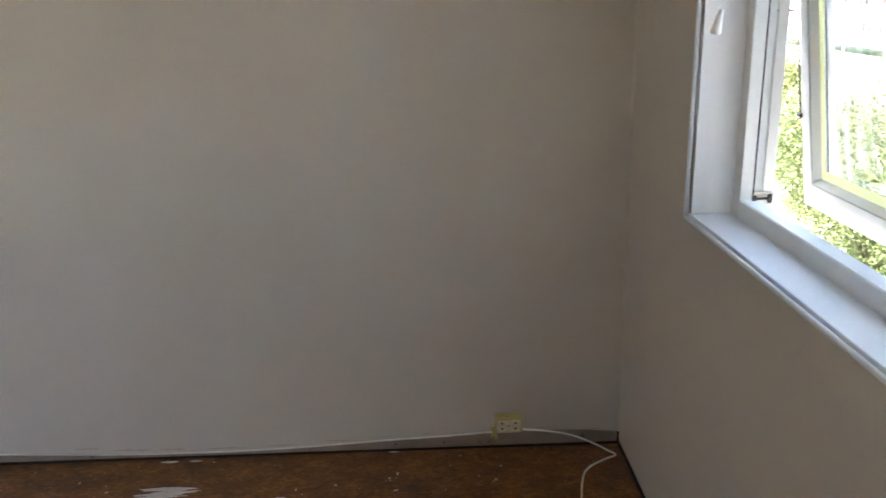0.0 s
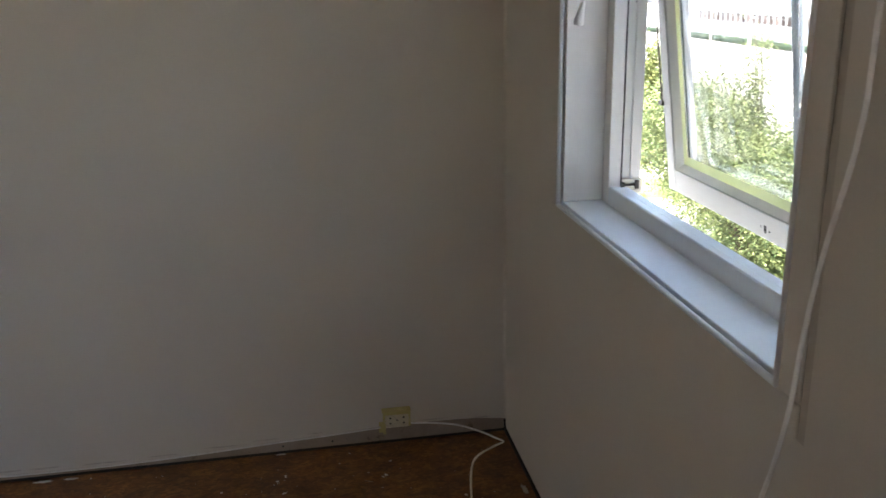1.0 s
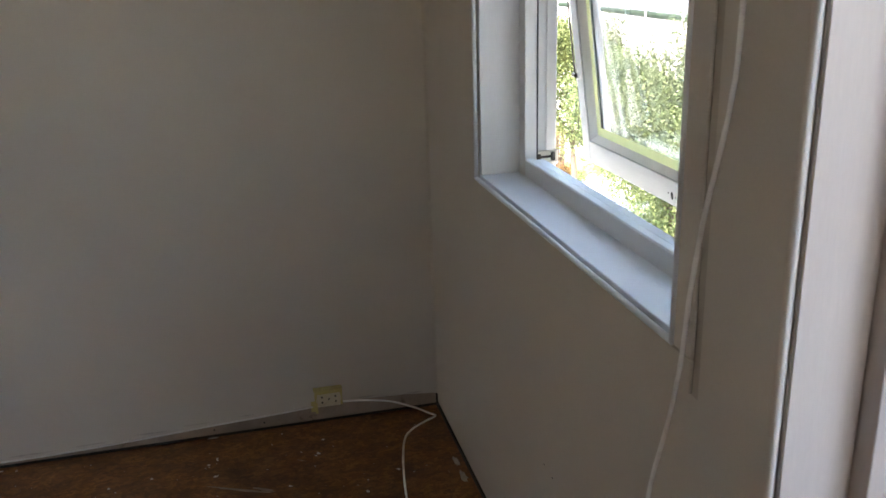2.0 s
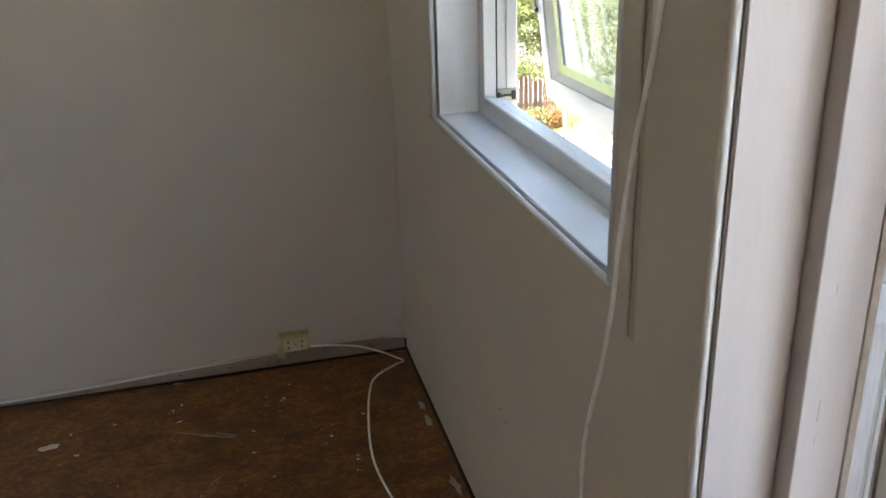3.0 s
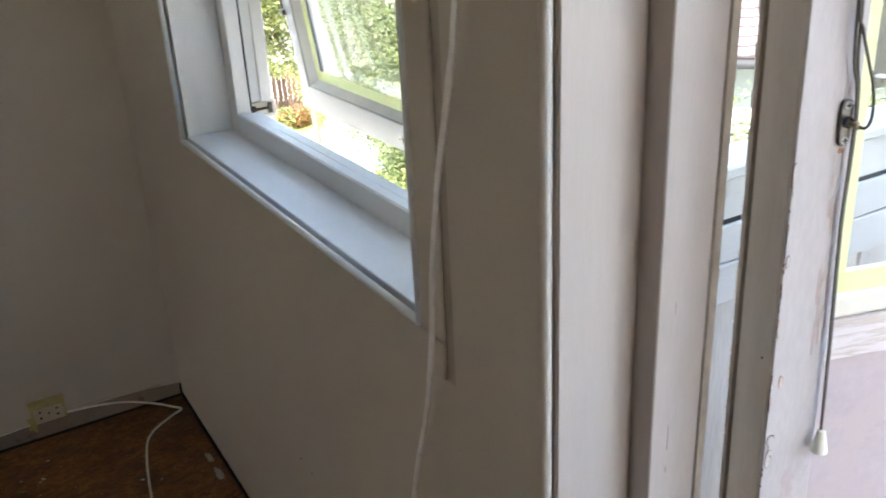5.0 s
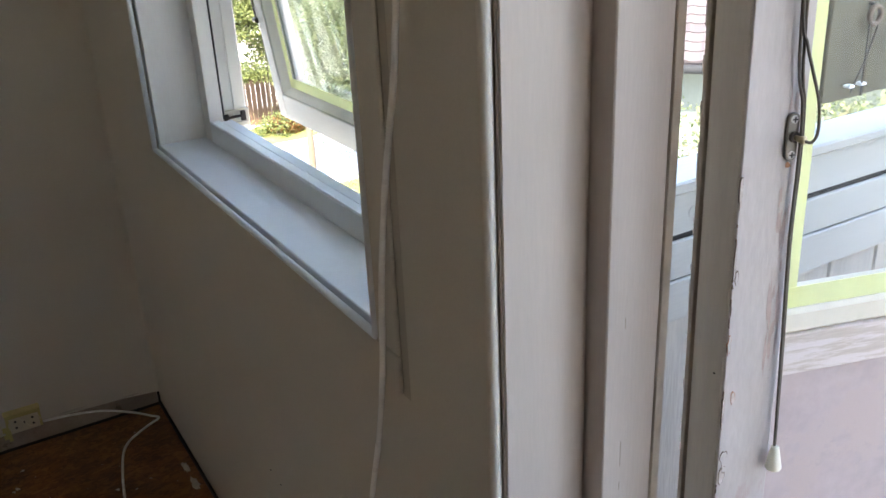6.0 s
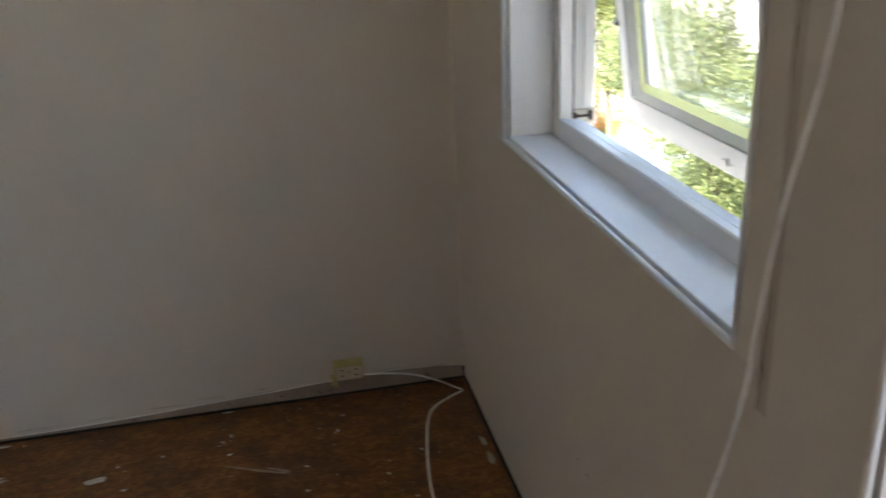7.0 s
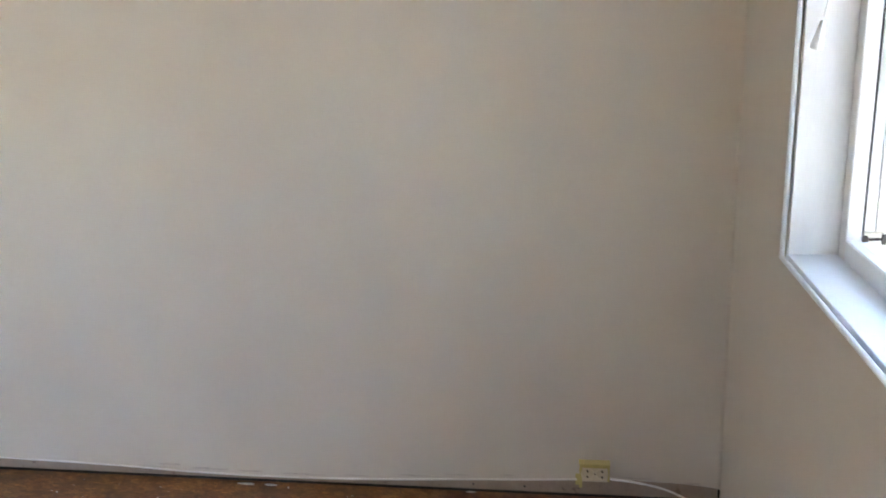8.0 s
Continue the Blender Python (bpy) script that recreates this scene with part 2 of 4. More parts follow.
M_facade = material("house_cladding", (0.55, 0.54, 0.50), rough=0.7, vary=0.08, scale=1.5)
M_gravel = material("pale_gravel_ground", (0.50, 0.48, 0.44), rough=0.9, vary=0.15, scale=0.35, fine=14, bump=0.5, depth=0.02,
                    spots=(0.35, 0.33, 0.30), spot_amount=0.4, spot_scale=0.2)
M_concrete = material("pale_concrete_slabs", (0.58, 0.56, 0.52), rough=0.85, vary=0.08, scale=1.2, fine=30, bump=0.3, per_object=0.06)
M_lawn = material("dry_lawn", (0.13, 0.15, 0.035), rough=0.9, vary=0.3, scale=1.2, fine=25, bump=0.8, depth=0.03,
                  spots=(0.20, 0.16, 0.06), spot_amount=0.45, spot_scale=0.9)
M_hedge_grass = material("far_grass", (0.024, 0.036, 0.024), spec=0.05, rough=0.9, vary=0.25, scale=0.4, fine=6)
M_asphalt = material("road_asphalt", (0.05, 0.05, 0.055), rough=0.9, vary=0.12, scale=0.3, fine=12)
M_bark = material("bark", (0.07, 0.055, 0.038), rough=0.9, vary=0.3, scale=9, fine=50, bump=0.8, depth=0.01)
M_leaf = leaf_material("leaf_green", (0.042, 0.070, 0.028), (0.180, 0.215, 0.088))
M_leaf2 = leaf_material("leaf_yellow_green", (0.036, 0.056, 0.019), (0.160, 0.182, 0.062))
M_leaf4 = leaf_material("leaf_pale_green", (0.035, 0.055, 0.022), (0.15, 0.17, 0.085))
M_leaf3 = leaf_material("leaf_rust", (0.05, 0.028, 0.008), (0.17, 0.085, 0.028))
M_fence = material("brown_fence_boards", (0.072, 0.046, 0.031), spec=0.15, rough=0.8, vary=0.25, scale=3, fine=40, bump=0.4, per_object=0.2, stretch=(4, 4, 0.5))
M_render_white = material("pale_rendered_wall", (0.190, 0.213, 0.227), spec=0.1, rough=0.8, vary=0.04, scale=0.5, fine=8)
M_brownpanel = material("brown_window_panel", (0.054, 0.041, 0.038), rough=0.6, vary=0.3, scale=0.9, per_object=0.45, spec=0.05)
M_tile = material("pale_concrete_roof_tile", (0.060, 0.053, 0.056), spec=0.15, rough=0.8, vary=0.10, scale=7, fine=60, bump=0.3, per_object=0.12)
M_gutter = material("dark_gutter", (0.022, 0.024, 0.026), spec=0.1, rough=0.5, vary=0.15)
M_greenwall = material("grey_green_wall", (0.085, 0.105, 0.095), rough=0.75, vary=0.08, scale=1.5, fine=20)


# ---- building helpers ----
def part(name, bm, mat, parent=None, label="", smooth=False, m=None):
    """Links a bmesh, given in world coordinates, as one mesh object, under parent where there is one."""
    if m is not None:
        bm.transform(m)
    bmesh.ops.recalc_face_normals(bm, faces=bm.faces)
    me = bpy.data.meshes.new(name)
    bm.to_mesh(me)
    bm.free()
    me.materials.append(mat)
    if smooth:
        for p in me.polygons:
            p.use_smooth = True
    ob = new(name, me)
    if parent is not None:
        ob.parent = parent
        if parent.type == "EMPTY":
            ob.matrix_parent_inverse = Matrix.Translation(parent.location).inverted()
    if label:
        ob["label"] = label
    return ob


def thing(name, at, label, category, group="", kind=""):
    ob = new(name)
    ob.location = at
    ob.empty_display_size = 0.1
    return tagged(ob, label, category, group, kind)


def box(lo, hi, bevel=0.0, bm=None, segments=1):
    """A box between two corners, with its edges taken off."""
    bm = bm or bmesh.new()
    got = bmesh.ops.create_cube(bm, size=1.0)
    for v in got["verts"]:
        v.co = Vector([(a + b) / 2 + c * (b - a) for a, b, c in zip(lo, hi, v.co)])
    if bevel:
        edges = {e for v in got["verts"] for e in v.link_edges}
        bmesh.ops.bevel(bm, geom=list(edges), offset=bevel, segments=segments, profile=0.5, affect="EDGES")
    return bm


def tube(points, radius, sides=8, bm=None, caps=True):
    """A round rod along a line of points; radius is one number or one for each point."""
    bm = bm or bmesh.new()
    pts = [Vector(p) for p in points]
    radii = radius if isinstance(radius, (list, tuple)) else [radius] * len(pts)
    rings, side = [], None
    for i, p in enumerate(pts):
        way = (pts[min(i + 1, len(pts) - 1)] - pts[max(i - 1, 0)]).normalized()
        if side is None:
            side = way.orthogonal().normalized()
        side = (side - way * side.dot(way)).normalized()
        up = way.cross(side)
        rings.append([bm.verts.new(p + radii[i] * (math.cos(a) * side + math.sin(a) * up))
                      for a in [2 * math.pi * k / sides for k in range(sides)]])
    for a, b in zip(rings, rings[1:]):
        for k in range(sides):
            bm.faces.new((a[k], a[(k + 1) % sides], b[(k + 1) % sides], b[k]))
    if caps:
        bm.faces.new(rings[0][::-1])
        bm.faces.new(rings[-1])
    return bm


def spline(points, steps=8):
    """A smooth line through the points."""
    p = [Vector(q) for q in points]
    p = [2 * p[0] - p[1]] + p + [2 * p[-1] - p[-2]]
    out = []
    for i in range(1, len(p) - 2):
        a, b, c, d = p[i - 1:i + 3]
        for k in range(steps):
            t = k / steps
            out.append(0.5 * (2 * b + (c - a) * t + (2 * a - 5 * b + 4 * c - d) * t * t + (3 * b - a - 3 * c + d) * t ** 3))
    return out + [p[-2]]


def lathe(profile, at, sides=16, bm=None):
    """A turned body: (radius, height) pairs about an upright axis."""
    bm = bm or bmesh.new()
    rings = [[bm.verts.new((at[0] + r * math.cos(2 * math.pi * k / sides), at[1] + r * math.sin(2 * math.pi * k / sides), at[2] + h))
              for k in range(sides)] for r, h in profile]
    for a, b in zip(rings, rings[1:]):
        for k in range(sides):
            bm.faces.new((a[k], a[(k + 1) % sides], b[(k + 1) % sides], b[k]))
    bm.faces.new(rings[0][::-1])
    bm.faces.new(rings[-1])
    return bm


def blob(at, length, width, angle, seed, height=0.0012, ragged=0.3, n=22):
    """A flat, ragged splash of dried paint on the floor."""
    rnd = random.Random(seed)
    bm = bmesh.new()
    ca, sa = math.cos(radians(angle)), math.sin(radians(angle))
    top, low = [], []
    for k in range(n):
        a = 2 * math.pi * k / n
        j = 1 + ragged * (rnd.random() - 0.5) * 2
        u, v = length / 2 * math.cos(a) * j, width / 2 * math.sin(a) * j
        x, y = at[0] + u * ca - v * sa, at[1] + u * sa + v * ca
        top.append(bm.verts.new((at[0] + (x - at[0]) * 0.9, at[1] + (y - at[1]) * 0.9, height)))
        low.append(bm.verts.new((x, y, -0.0005)))
    bm.faces.new(top)
    for k in range(n):
        bm.faces.new((low[k], low[(k + 1) % n], top[(k + 1) % n], top[k]))
    return bm


def holed_wall(ys, zs, holes, x0, x1):
    """An upright wall between x0 and x1 on a grid of y and z, with the cells named in holes cut through."""
    bm = bmesh.new()
    cache = {}

    def v(x, i, j):
        if (x, i, j) not in cache:
            cache[(x, i, j)] = bm.verts.new((x, ys[i], zs[j]))
        return cache[(x, i, j)]
    ny, nz = len(ys) - 1, len(zs) - 1
    solid = {(i, j) for i in range(ny) for j in range(nz)} - set(holes)
    for i, j in solid:
        for x in (x0, x1):
            bm.faces.new((v(x, i, j), v(x, i + 1, j), v(x, i + 1, j + 1), v(x, i, j + 1)))
        for di, dj, a, b in ((-1, 0, (i, j), (i, j + 1)), (1, 0, (i + 1, j), (i + 1, j + 1)),
                             (0, -1, (i, j), (i + 1, j)), (0, 1, (i, j + 1), (i + 1, j + 1))):
            if (i + di, j + dj) not in solid:
                bm.faces.new((v(x0, *a), v(x0, *b), v(x1, *b), v(x1, *a)))
    return bm


# ---- the room ----
XW, YS, HT = -3.3, -4.3, 2.42          # west wall, south wall, ceiling height
WALL = 0.21                            # thickness of the outer wall
W0, W1, WZ0, WZ1 = -0.558, -1.580, 0.928, 2.05     # window opening at the room side
D0, D1, DZ = -1.828, -2.690, 2.07      # balcony door opening

floor = tagged(part("floor", box((XW, YS, -0.10), (0, 0, 0)), M_floor),
               "brown-stained chipboard floor spattered with dried white paint", "floor", kind="structure")
tagged(part("ceiling", box((XW, YS, HT), (0, 0, HT + 0.1)), M_ceil), "plain white painted ceiling", "ceiling", kind="structure")
wall_north = tagged(part("wall_north", box((XW - 0.15, 0, -0.10), (WALL, 0.15, HT + 0.1)), M_wall),
                    "off-white matt painted wall, bare along its foot", "wall", kind="structure")
tagged(part("wall_west", box((XW - 0.15, YS, -0.10), (XW, 0, HT + 0.1)), M_wall), "off-white matt painted wall", "wall", kind="structure")
SOUTH = Matrix.Translation((0, YS, 0)) @ pose(0, 0, 0, 0, 0, -90)     # the y of a holed wall becomes x, its x runs south
# The opening is made up: it lets in fill light from behind the view.
tagged(part("wall_south", holed_wall([XW - 0.15, -3.20, -2.80, WALL], [-0.10, 1.25, 1.85, HT + 0.1], [(1, 1)], 0.0, 0.15), M_wall, m=SOUTH),
       "off-white matt painted wall with an unseen opening added for fill light", "wall", kind="structure")
wall_east = part("wall_east", holed_wall([YS, D1, D0, W1 - 0.01, W0 + 0.01, 0.0], [-0.10, 0.0, WZ0 - 0.01, WZ1 + 0.01, DZ, HT + 0.1],
                                         [(1, 1), (1, 2), (1, 3), (3, 2)], 0.0, WALL), M_wall)
tagged(wall_east, "off-white painted wall with a window and a balcony door", "wall", kind="structure")

# foot of the walls: bare strip, dark strips painted as gap shade, caulk in the corner
bm = bmesh.new()
tops = [(-3.29, 0.050), (-2.05, 0.036), (-1.68, 0.022), (-1.26, 0.019), (-0.75, 0.041), (-0.45, 0.056), (-0.32, 0.062), (-0.1, 0.054), (-0.008, 0.044)]
ring_f = [bm.verts.new((x, -0.004, z)) for x, z in tops]
ring_b = [bm.verts.new((x, 0.001, z)) for x, z in tops]
low_f = [bm.verts.new((x, -0.004, 0.007)) for x, z in tops]
for i in range(len(tops) - 1):
    bm.faces.new((low_f[i], low_f[i + 1], ring_f[i + 1], ring_f[i]))
    bm.faces.new((ring_f[i], ring_f[i + 1], ring_b[i + 1], ring_b[i]))
tagged(part("trim_bare_strip", bm, M_bare), "bare unpainted plaster strip along the wall's foot", "wall strip", kind="structure")
# Solid strips; their near-black colour stands in for shade inside the gaps.
tagged(part("trim_north_gap", box((XW, -0.006, 0.0005), (-0.004, -0.0005, 0.009)), M_gap), "dark strip painted as the shaded gap between floor and wall", "floor gap", kind="structure")
tagged(part("trim_east_gap", box((-0.007, D0 + 0.03, 0.0005), (-0.0005, -0.008, 0.013)), M_gap), "dark strip painted as the shaded gap between floor and wall", "floor gap", kind="structure")
tagged(part("trim_corner_gap", box((-0.0065, -0.0085, 0.0005), (-0.0008, -0.0008, 0.043)), M_gap), "dark strip painted as the shaded open joint in the corner", "floor gap", kind="structure")
bm = bmesh.new()
foot, head = [[bm.verts.new((x, y, z)) for x, y in ((-0.009, 0.0005), (-0.003, -0.003), (0.0005, -0.009), (0.0005, 0.0005))] for z in (0.045, HT)]
for k in range(4):
    bm.faces.new((foot[k], foot[(k + 1) % 4], head[(k + 1) % 4], head[k]))
tagged(part("trim_corner_caulk", bm, M_wall), "painted caulk bead in the corner", "caulk", kind="structure")
for k, x in enumerate((-0.585, -0.745, -1.02)):
    part("nail_hole", tube([(x, -0.0055, 0.026), (x, -0.003, 0.026)], 0.003, 8), M_hole, wall_north)

def scar(x, z, w, h, seed, n=16):
    """A ragged patch on the far wall where paint has come away."""
    rnd = random.Random(seed)
    bm = bmesh.new()
    top, low = [], []
    for k in range(n):
        a = 2 * math.pi * k / n
        j = rnd.uniform(0.5, 1.15)
        u, v = x + w / 2 * math.cos(a) * j, z + h / 2 * math.sin(a) * j
        top.append(bm.verts.new((u, -0.0006, v)))
        low.append(bm.verts.new((u, 0.0004, v)))
    bm.faces.new(top)
    for k in range(n):
        bm.faces.new((low[k], low[(k + 1) % n], top[(k + 1) % n], top[k]))
    return bm


for k, (x, z, w, h) in enumerate(((-1.30, 0.034, 0.16, 0.006), (-1.48, 0.036, 0.10, 0.008), (-1.62, 0.038, 0.13, 0.010), (-1.12, 0.038, 0.12, 0.005), (-0.92, 0.047, 0.15, 0.007), (-1.75, 0.048, 0.08, 0.008),
                                  (-0.80, 0.056, 0.09, 0.005), (-0.64, 0.062, 0.07, 0.005), (-0.25, 0.070, 0.12, 0.006), (-0.08, 0.060, 0.07, 0.006))):
    part("paint_scar", scar(x, z - 0.003, w, h, k), M_scar, wall_north)
for y, z in ((-1.101, 0.400), (-1.050, 0.402)):
    part("nail_hole", tube([(-0.0008, y, z), (0.001, y, z)], 0.0016, 8), M_hole, wall_east)

# ---- the window ----
window_1 = thing("window_1", (0.1, (W0 + W1) / 2, WZ0), "white wooden top-hung window, its sash pushed open outwards, glass masked with yellow tape",
                 "window", kind="structure")
SX = 0.0055
sill = part("window_sill", box((SX, W1 - 0.008, WZ0 - 0.0095), (0.1065, W0 + 0.008, WZ0 + 0.009), 0.0015), M_trim, window_1, "glossy white painted window sill")
for y0, y1 in ((W0 - 0.011, W0 + 0.009), (W1 - 0.009, W1 + 0.011)):
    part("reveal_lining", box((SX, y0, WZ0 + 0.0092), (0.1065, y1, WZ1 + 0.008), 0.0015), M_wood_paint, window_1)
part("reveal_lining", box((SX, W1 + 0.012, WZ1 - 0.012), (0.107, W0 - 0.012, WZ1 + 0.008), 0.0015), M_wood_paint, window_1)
# casing boards round the opening and their rounded inner bead
CW = 0.056
for lo, hi in (((-0.0056, W1 - CW, WZ0 - CW), (-0.0002, W0 + CW, WZ0 - 0.004)), ((-0.0056, W1 - CW, WZ1 + 0.004), (-0.0002, W0 + CW, WZ1 + CW)),
               ((-0.0056, W0 + 0.004, WZ0 - 0.0035), (-0.0002, W0 + CW, WZ1 + 0.0035)), ((-0.0056, W1 - CW, WZ0 - 0.0035), (-0.0002, W1 - 0.004, WZ1 + 0.0035))):
    part("casing", box(lo, hi, 0.0022), M_wall, window_1)
for a, b in (((W0, WZ0), (W1, WZ0)), ((W0, WZ0), (W0, WZ1)), ((W1, WZ0), (W1, WZ1)), ((W0, WZ1), (W1, WZ1))):
    part("casing_bead", tube([(-0.004, *a), (-0.004, (a[0] + b[0]) / 2, (a[1] + b[1]) / 2), (-0.004, *b)], 0.0055, 10), M_trim, window_1, smooth=True)

# fixed frame: an inner stop, a dark gasket, an outer rebate
FI, FR, FM, FO = 0.107, 0.138, 0.200, 0.205
for s, y_in, in_stop, in_reb in ((1, W0 + 0.0095, W0 - 0.048, W0 - 0.018), (-1, W1 - 0.0095, W1 + 0.048, W1 + 0.018)):
    ya, yb = sorted((y_in, in_stop))
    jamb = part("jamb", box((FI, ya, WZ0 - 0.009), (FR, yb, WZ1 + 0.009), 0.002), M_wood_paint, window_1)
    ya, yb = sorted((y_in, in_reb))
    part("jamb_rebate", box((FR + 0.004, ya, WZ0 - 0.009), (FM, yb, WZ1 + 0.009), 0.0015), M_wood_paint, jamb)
    yc = in_reb
    part("gasket", box((FR + 0.0003, min(yc, in_stop), WZ0 + 0.05), (FR + 0.0034, max(yc, in_stop), WZ1 - 0.05)), M_rubber, jamb, "dark rubber gasket")
    part("stop_bead", box((0.172, min(yc, yc - s * 0.004), WZ0 + 0.03), (FM - 0.002, max(yc, yc - s * 0.004), WZ1 - 0.03), 0.001), M_wood_paint, jamb)
rail = part("bottom_rail", box((FI, W1 + 0.0485, WZ0 - 0.009), (0.130, W0 - 0.0485, WZ0 + 0.051), 0.003), M_trim, window_1)
part("rail_rebate", box((0.1328, W1 + 0.049, WZ0 - 0.009), (0.157, W0 - 0.049, WZ0 + 0.047), 0.0015), M_trim, rail)
part("head_rail", box((FI, W1 + 0.0485, WZ1 - 0.05), (FM, W0 - 0.0485, WZ1 + 0.009), 0.003), M_wood_paint, window_1)
# bolt plate at the foot of the far jamb
yj = W0 - 0.018
LZ = WZ0 + 0.025
latch = part("bolt_plate", box((0.140, yj - 0.007, LZ), (0.204, yj - 0.0005, LZ + 0.037), 0.002), M_putty, window_1, "white painted bolt plate")
part("bolt", tube([(0.152, yj - 0.0105, LZ + 0.0215), (0.192, yj - 0.0105, LZ + 0.0225)], 0.0030, 8), M_iron, latch, "dark iron bolt")
part("bolt_end", box((0.146, yj - 0.0135, LZ + 0.0125), (0.156, yj - 0.0072, LZ + 0.0300), 0.0015), M_iron, latch)
part("bolt_end", box((0.183, yj - 0.0135, LZ + 0.0115), (0.194, yj - 0.0072, LZ + 0.0335), 0.0015), M_iron, latch)
part("plate_joint", box((0.145, yj - 0.0082, LZ + 0.0085), (0.200, yj - 0.0071, LZ + 0.0100)), M_brownline, latch)
# Brown block under the plate; its colour also draws the plate's lower shadow line.
part("keeper_shade", box((0.146, yj - 0.009, LZ - 0.007), (0.180, yj - 0.0005, LZ - 0.0005), 0.001), M_brown, latch)

# the sash, turned out about its top edge
TILT = pose(0.150, 0, 1.98) @ pose(0, 0, 0, 0, -7.2, 0) @ pose(-0.150, 0, -1.98)
S0, S1, SZ0, SZ1 = W0 - 0.016, W1 + 0.016, 0.950, 2.02
FX, GX, BX = 0.150, 0.172, 0.192       # front face, inner glass, back of the inner sash
ST, RA = 0.041, 0.056                  # face widths of stile and rail
bm = bmesh.new()
box((FX, S0 - ST, SZ0), (BX, S0, SZ1), 0.002, bm)
box((FX, S1, SZ0), (BX, S1 + ST, SZ1), 0.002, bm)
box((FX, S1 + ST, SZ0), (BX, S0 - ST, SZ0 + RA), 0.002, bm)
box((FX, S1 + ST, SZ1 - RA), (BX, S0 - ST, SZ1), 0.002, bm)
sash = part("sash", bm, M_sash, window_1, "white painted inner sash with a drilled bottom rail", m=TILT)


def slant_frame(name, y_out, z_out, x_front, x_back, wide, mat, label=""):
    """The glazing bead round a pane: four strips that slope from the sash's face to the glass."""
    for k in range(4):
        bm = bmesh.new()
        ya, yb, za, zb = S0 - y_out, S1 + y_out, SZ0 + z_out, SZ1 - z_out
        outer = [(ya, za), (yb, za), (yb, zb), (ya, zb)]
        inner = [(ya - wide, za + wide), (yb + wide, za + wide), (yb + wide, zb - wide), (ya - wide, zb - wide)]
        a, b, c, d = outer[k], outer[(k + 1) % 4], inner[(k + 1) % 4], inner[k]
        front = [bm.verts.new((x_front, *a)), bm.verts.new((x_front, *b)), bm.verts.new((x_back, *c)), bm.verts.new((x_back, *d))]
        back = [bm.verts.new((x_back + 0.004, *a)), bm.verts.new((x_back + 0.004, *b)), bm.verts.new((x_back + 0.004, *c)), bm.verts.new((x_back + 0.004, *d))]
        bm.faces.new(front)
        bm.faces.new(back[::-1])
        for i in range(4):
            j = (i + 1) % 4
            bm.faces.new((front[i], back[i], back[j], front[j]))
        part(name, bm, mat, sash, label, m=TILT)


slant_frame("glazing_bead", ST - 0.001, RA - 0.001, FX + 0.003, GX - 0.001, 0.014, M_wood_paint)
PY0, PY1, PZ0, PZ1 = S0 - ST - 0.010, S1 + ST + 0.010, SZ0 + RA + 0.010, SZ1 - RA - 0.010
pane = part("pane", box((GX, PY1, PZ0), (GX + 0.004, PY0, PZ1)), M_glass, sash, "clear glass pane", m=TILT)
pane.visible_shadow = False
TW = 0.022
for lo, hi in (((GX - 0.0016, PY0 - TW, PZ0), (GX - 0.0006, PY0 - 0.002, PZ1)), ((GX - 0.0016, PY1 + 0.002, PZ0), (GX - 0.0006, PY1 + TW, PZ1)),
               ((GX - 0.0018, PY1 + 0.002, PZ0), (GX - 0.0008, PY0 - 0.002, PZ0 + TW + 0.002)), ((GX - 0.0018, PY1 + 0.002, PZ1 - TW), (GX - 0.0008, PY0 - 0.002, PZ1))):
    part("masking_tape", box(lo, hi), M_tape, sash, "yellow masking tape", m=TILT)
for y0, y1 in ((PY0 - TW - 0.0035, PY0 - TW + 0.0005), (PY1 + TW - 0.0005, PY1 + TW + 0.0035)):
    part("spacer", box((GX + 0.0045, y0, PZ0 + 0.004), (GX + 0.0075, y1, PZ1)), M_spacer, sash, "thin dark green strip behind the glass", m=TILT)
# outer sash of the coupled pair, with one upright bar
OX0, OX1 = 0.196, 0.222
bm = bmesh.new()
OS = 0.027
box((OX0, S0 - OS, SZ0 + 0.004), (OX1, S0, SZ1), 0.002, bm)
box((OX0, S1, SZ0 + 0.004), (OX1, S1 + OS, SZ1), 0.002, bm)
box((OX0, S1 + OS, SZ0 + 0.004), (OX1, S0 - OS, SZ0 + 0.050), 0.002, bm)
box((OX0, S1 + OS, SZ1 - 0.05), (OX1, S0 - OS, SZ1), 0.002, bm)
outer = part("outer_sash", bm, M_sash, window_1, "white outer sash of the coupled window", m=TILT)
YM = (W0 + W1) / 2
part("glazing_bar", box((0.203, YM - 0.010, SZ0 + 0.051), (0.2215, YM + 0.010, SZ1 - 0.051), 0.003), M_trim, outer, m=TILT)
for a, b in ((S1 + OS, YM - 0.0103), (YM + 0.0103, S0 - OS)):
    p2 = part("pane", box((0.207, a, SZ0 + 0.051), (0.211, b, SZ1 - 0.051)), M_glass, outer, "clear glass pane", m=TILT)
    p2.visible_shadow = False
# lock hole and screw holes in the bottom rail
for dy, r, zz in ((0, 0.0052, 0.0), (0.016, 0.0021, 0.002), (-0.016, 0.0021, -0.001)):
    bm = tube([(FX - 0.0006, -1.040 + dy, 0.972 + zz), (FX + 0.0008, -1.040 + dy, 0.972 + zz)], r, 10)
    if not dy:
        bmesh.ops.scale(bm, vec=(1, 1, 1.7), space=Matrix.Translation((0, 1.040, -0.972)), verts=bm.verts)
    part("lock_hole", bm, M_hole, sash, m=TILT)
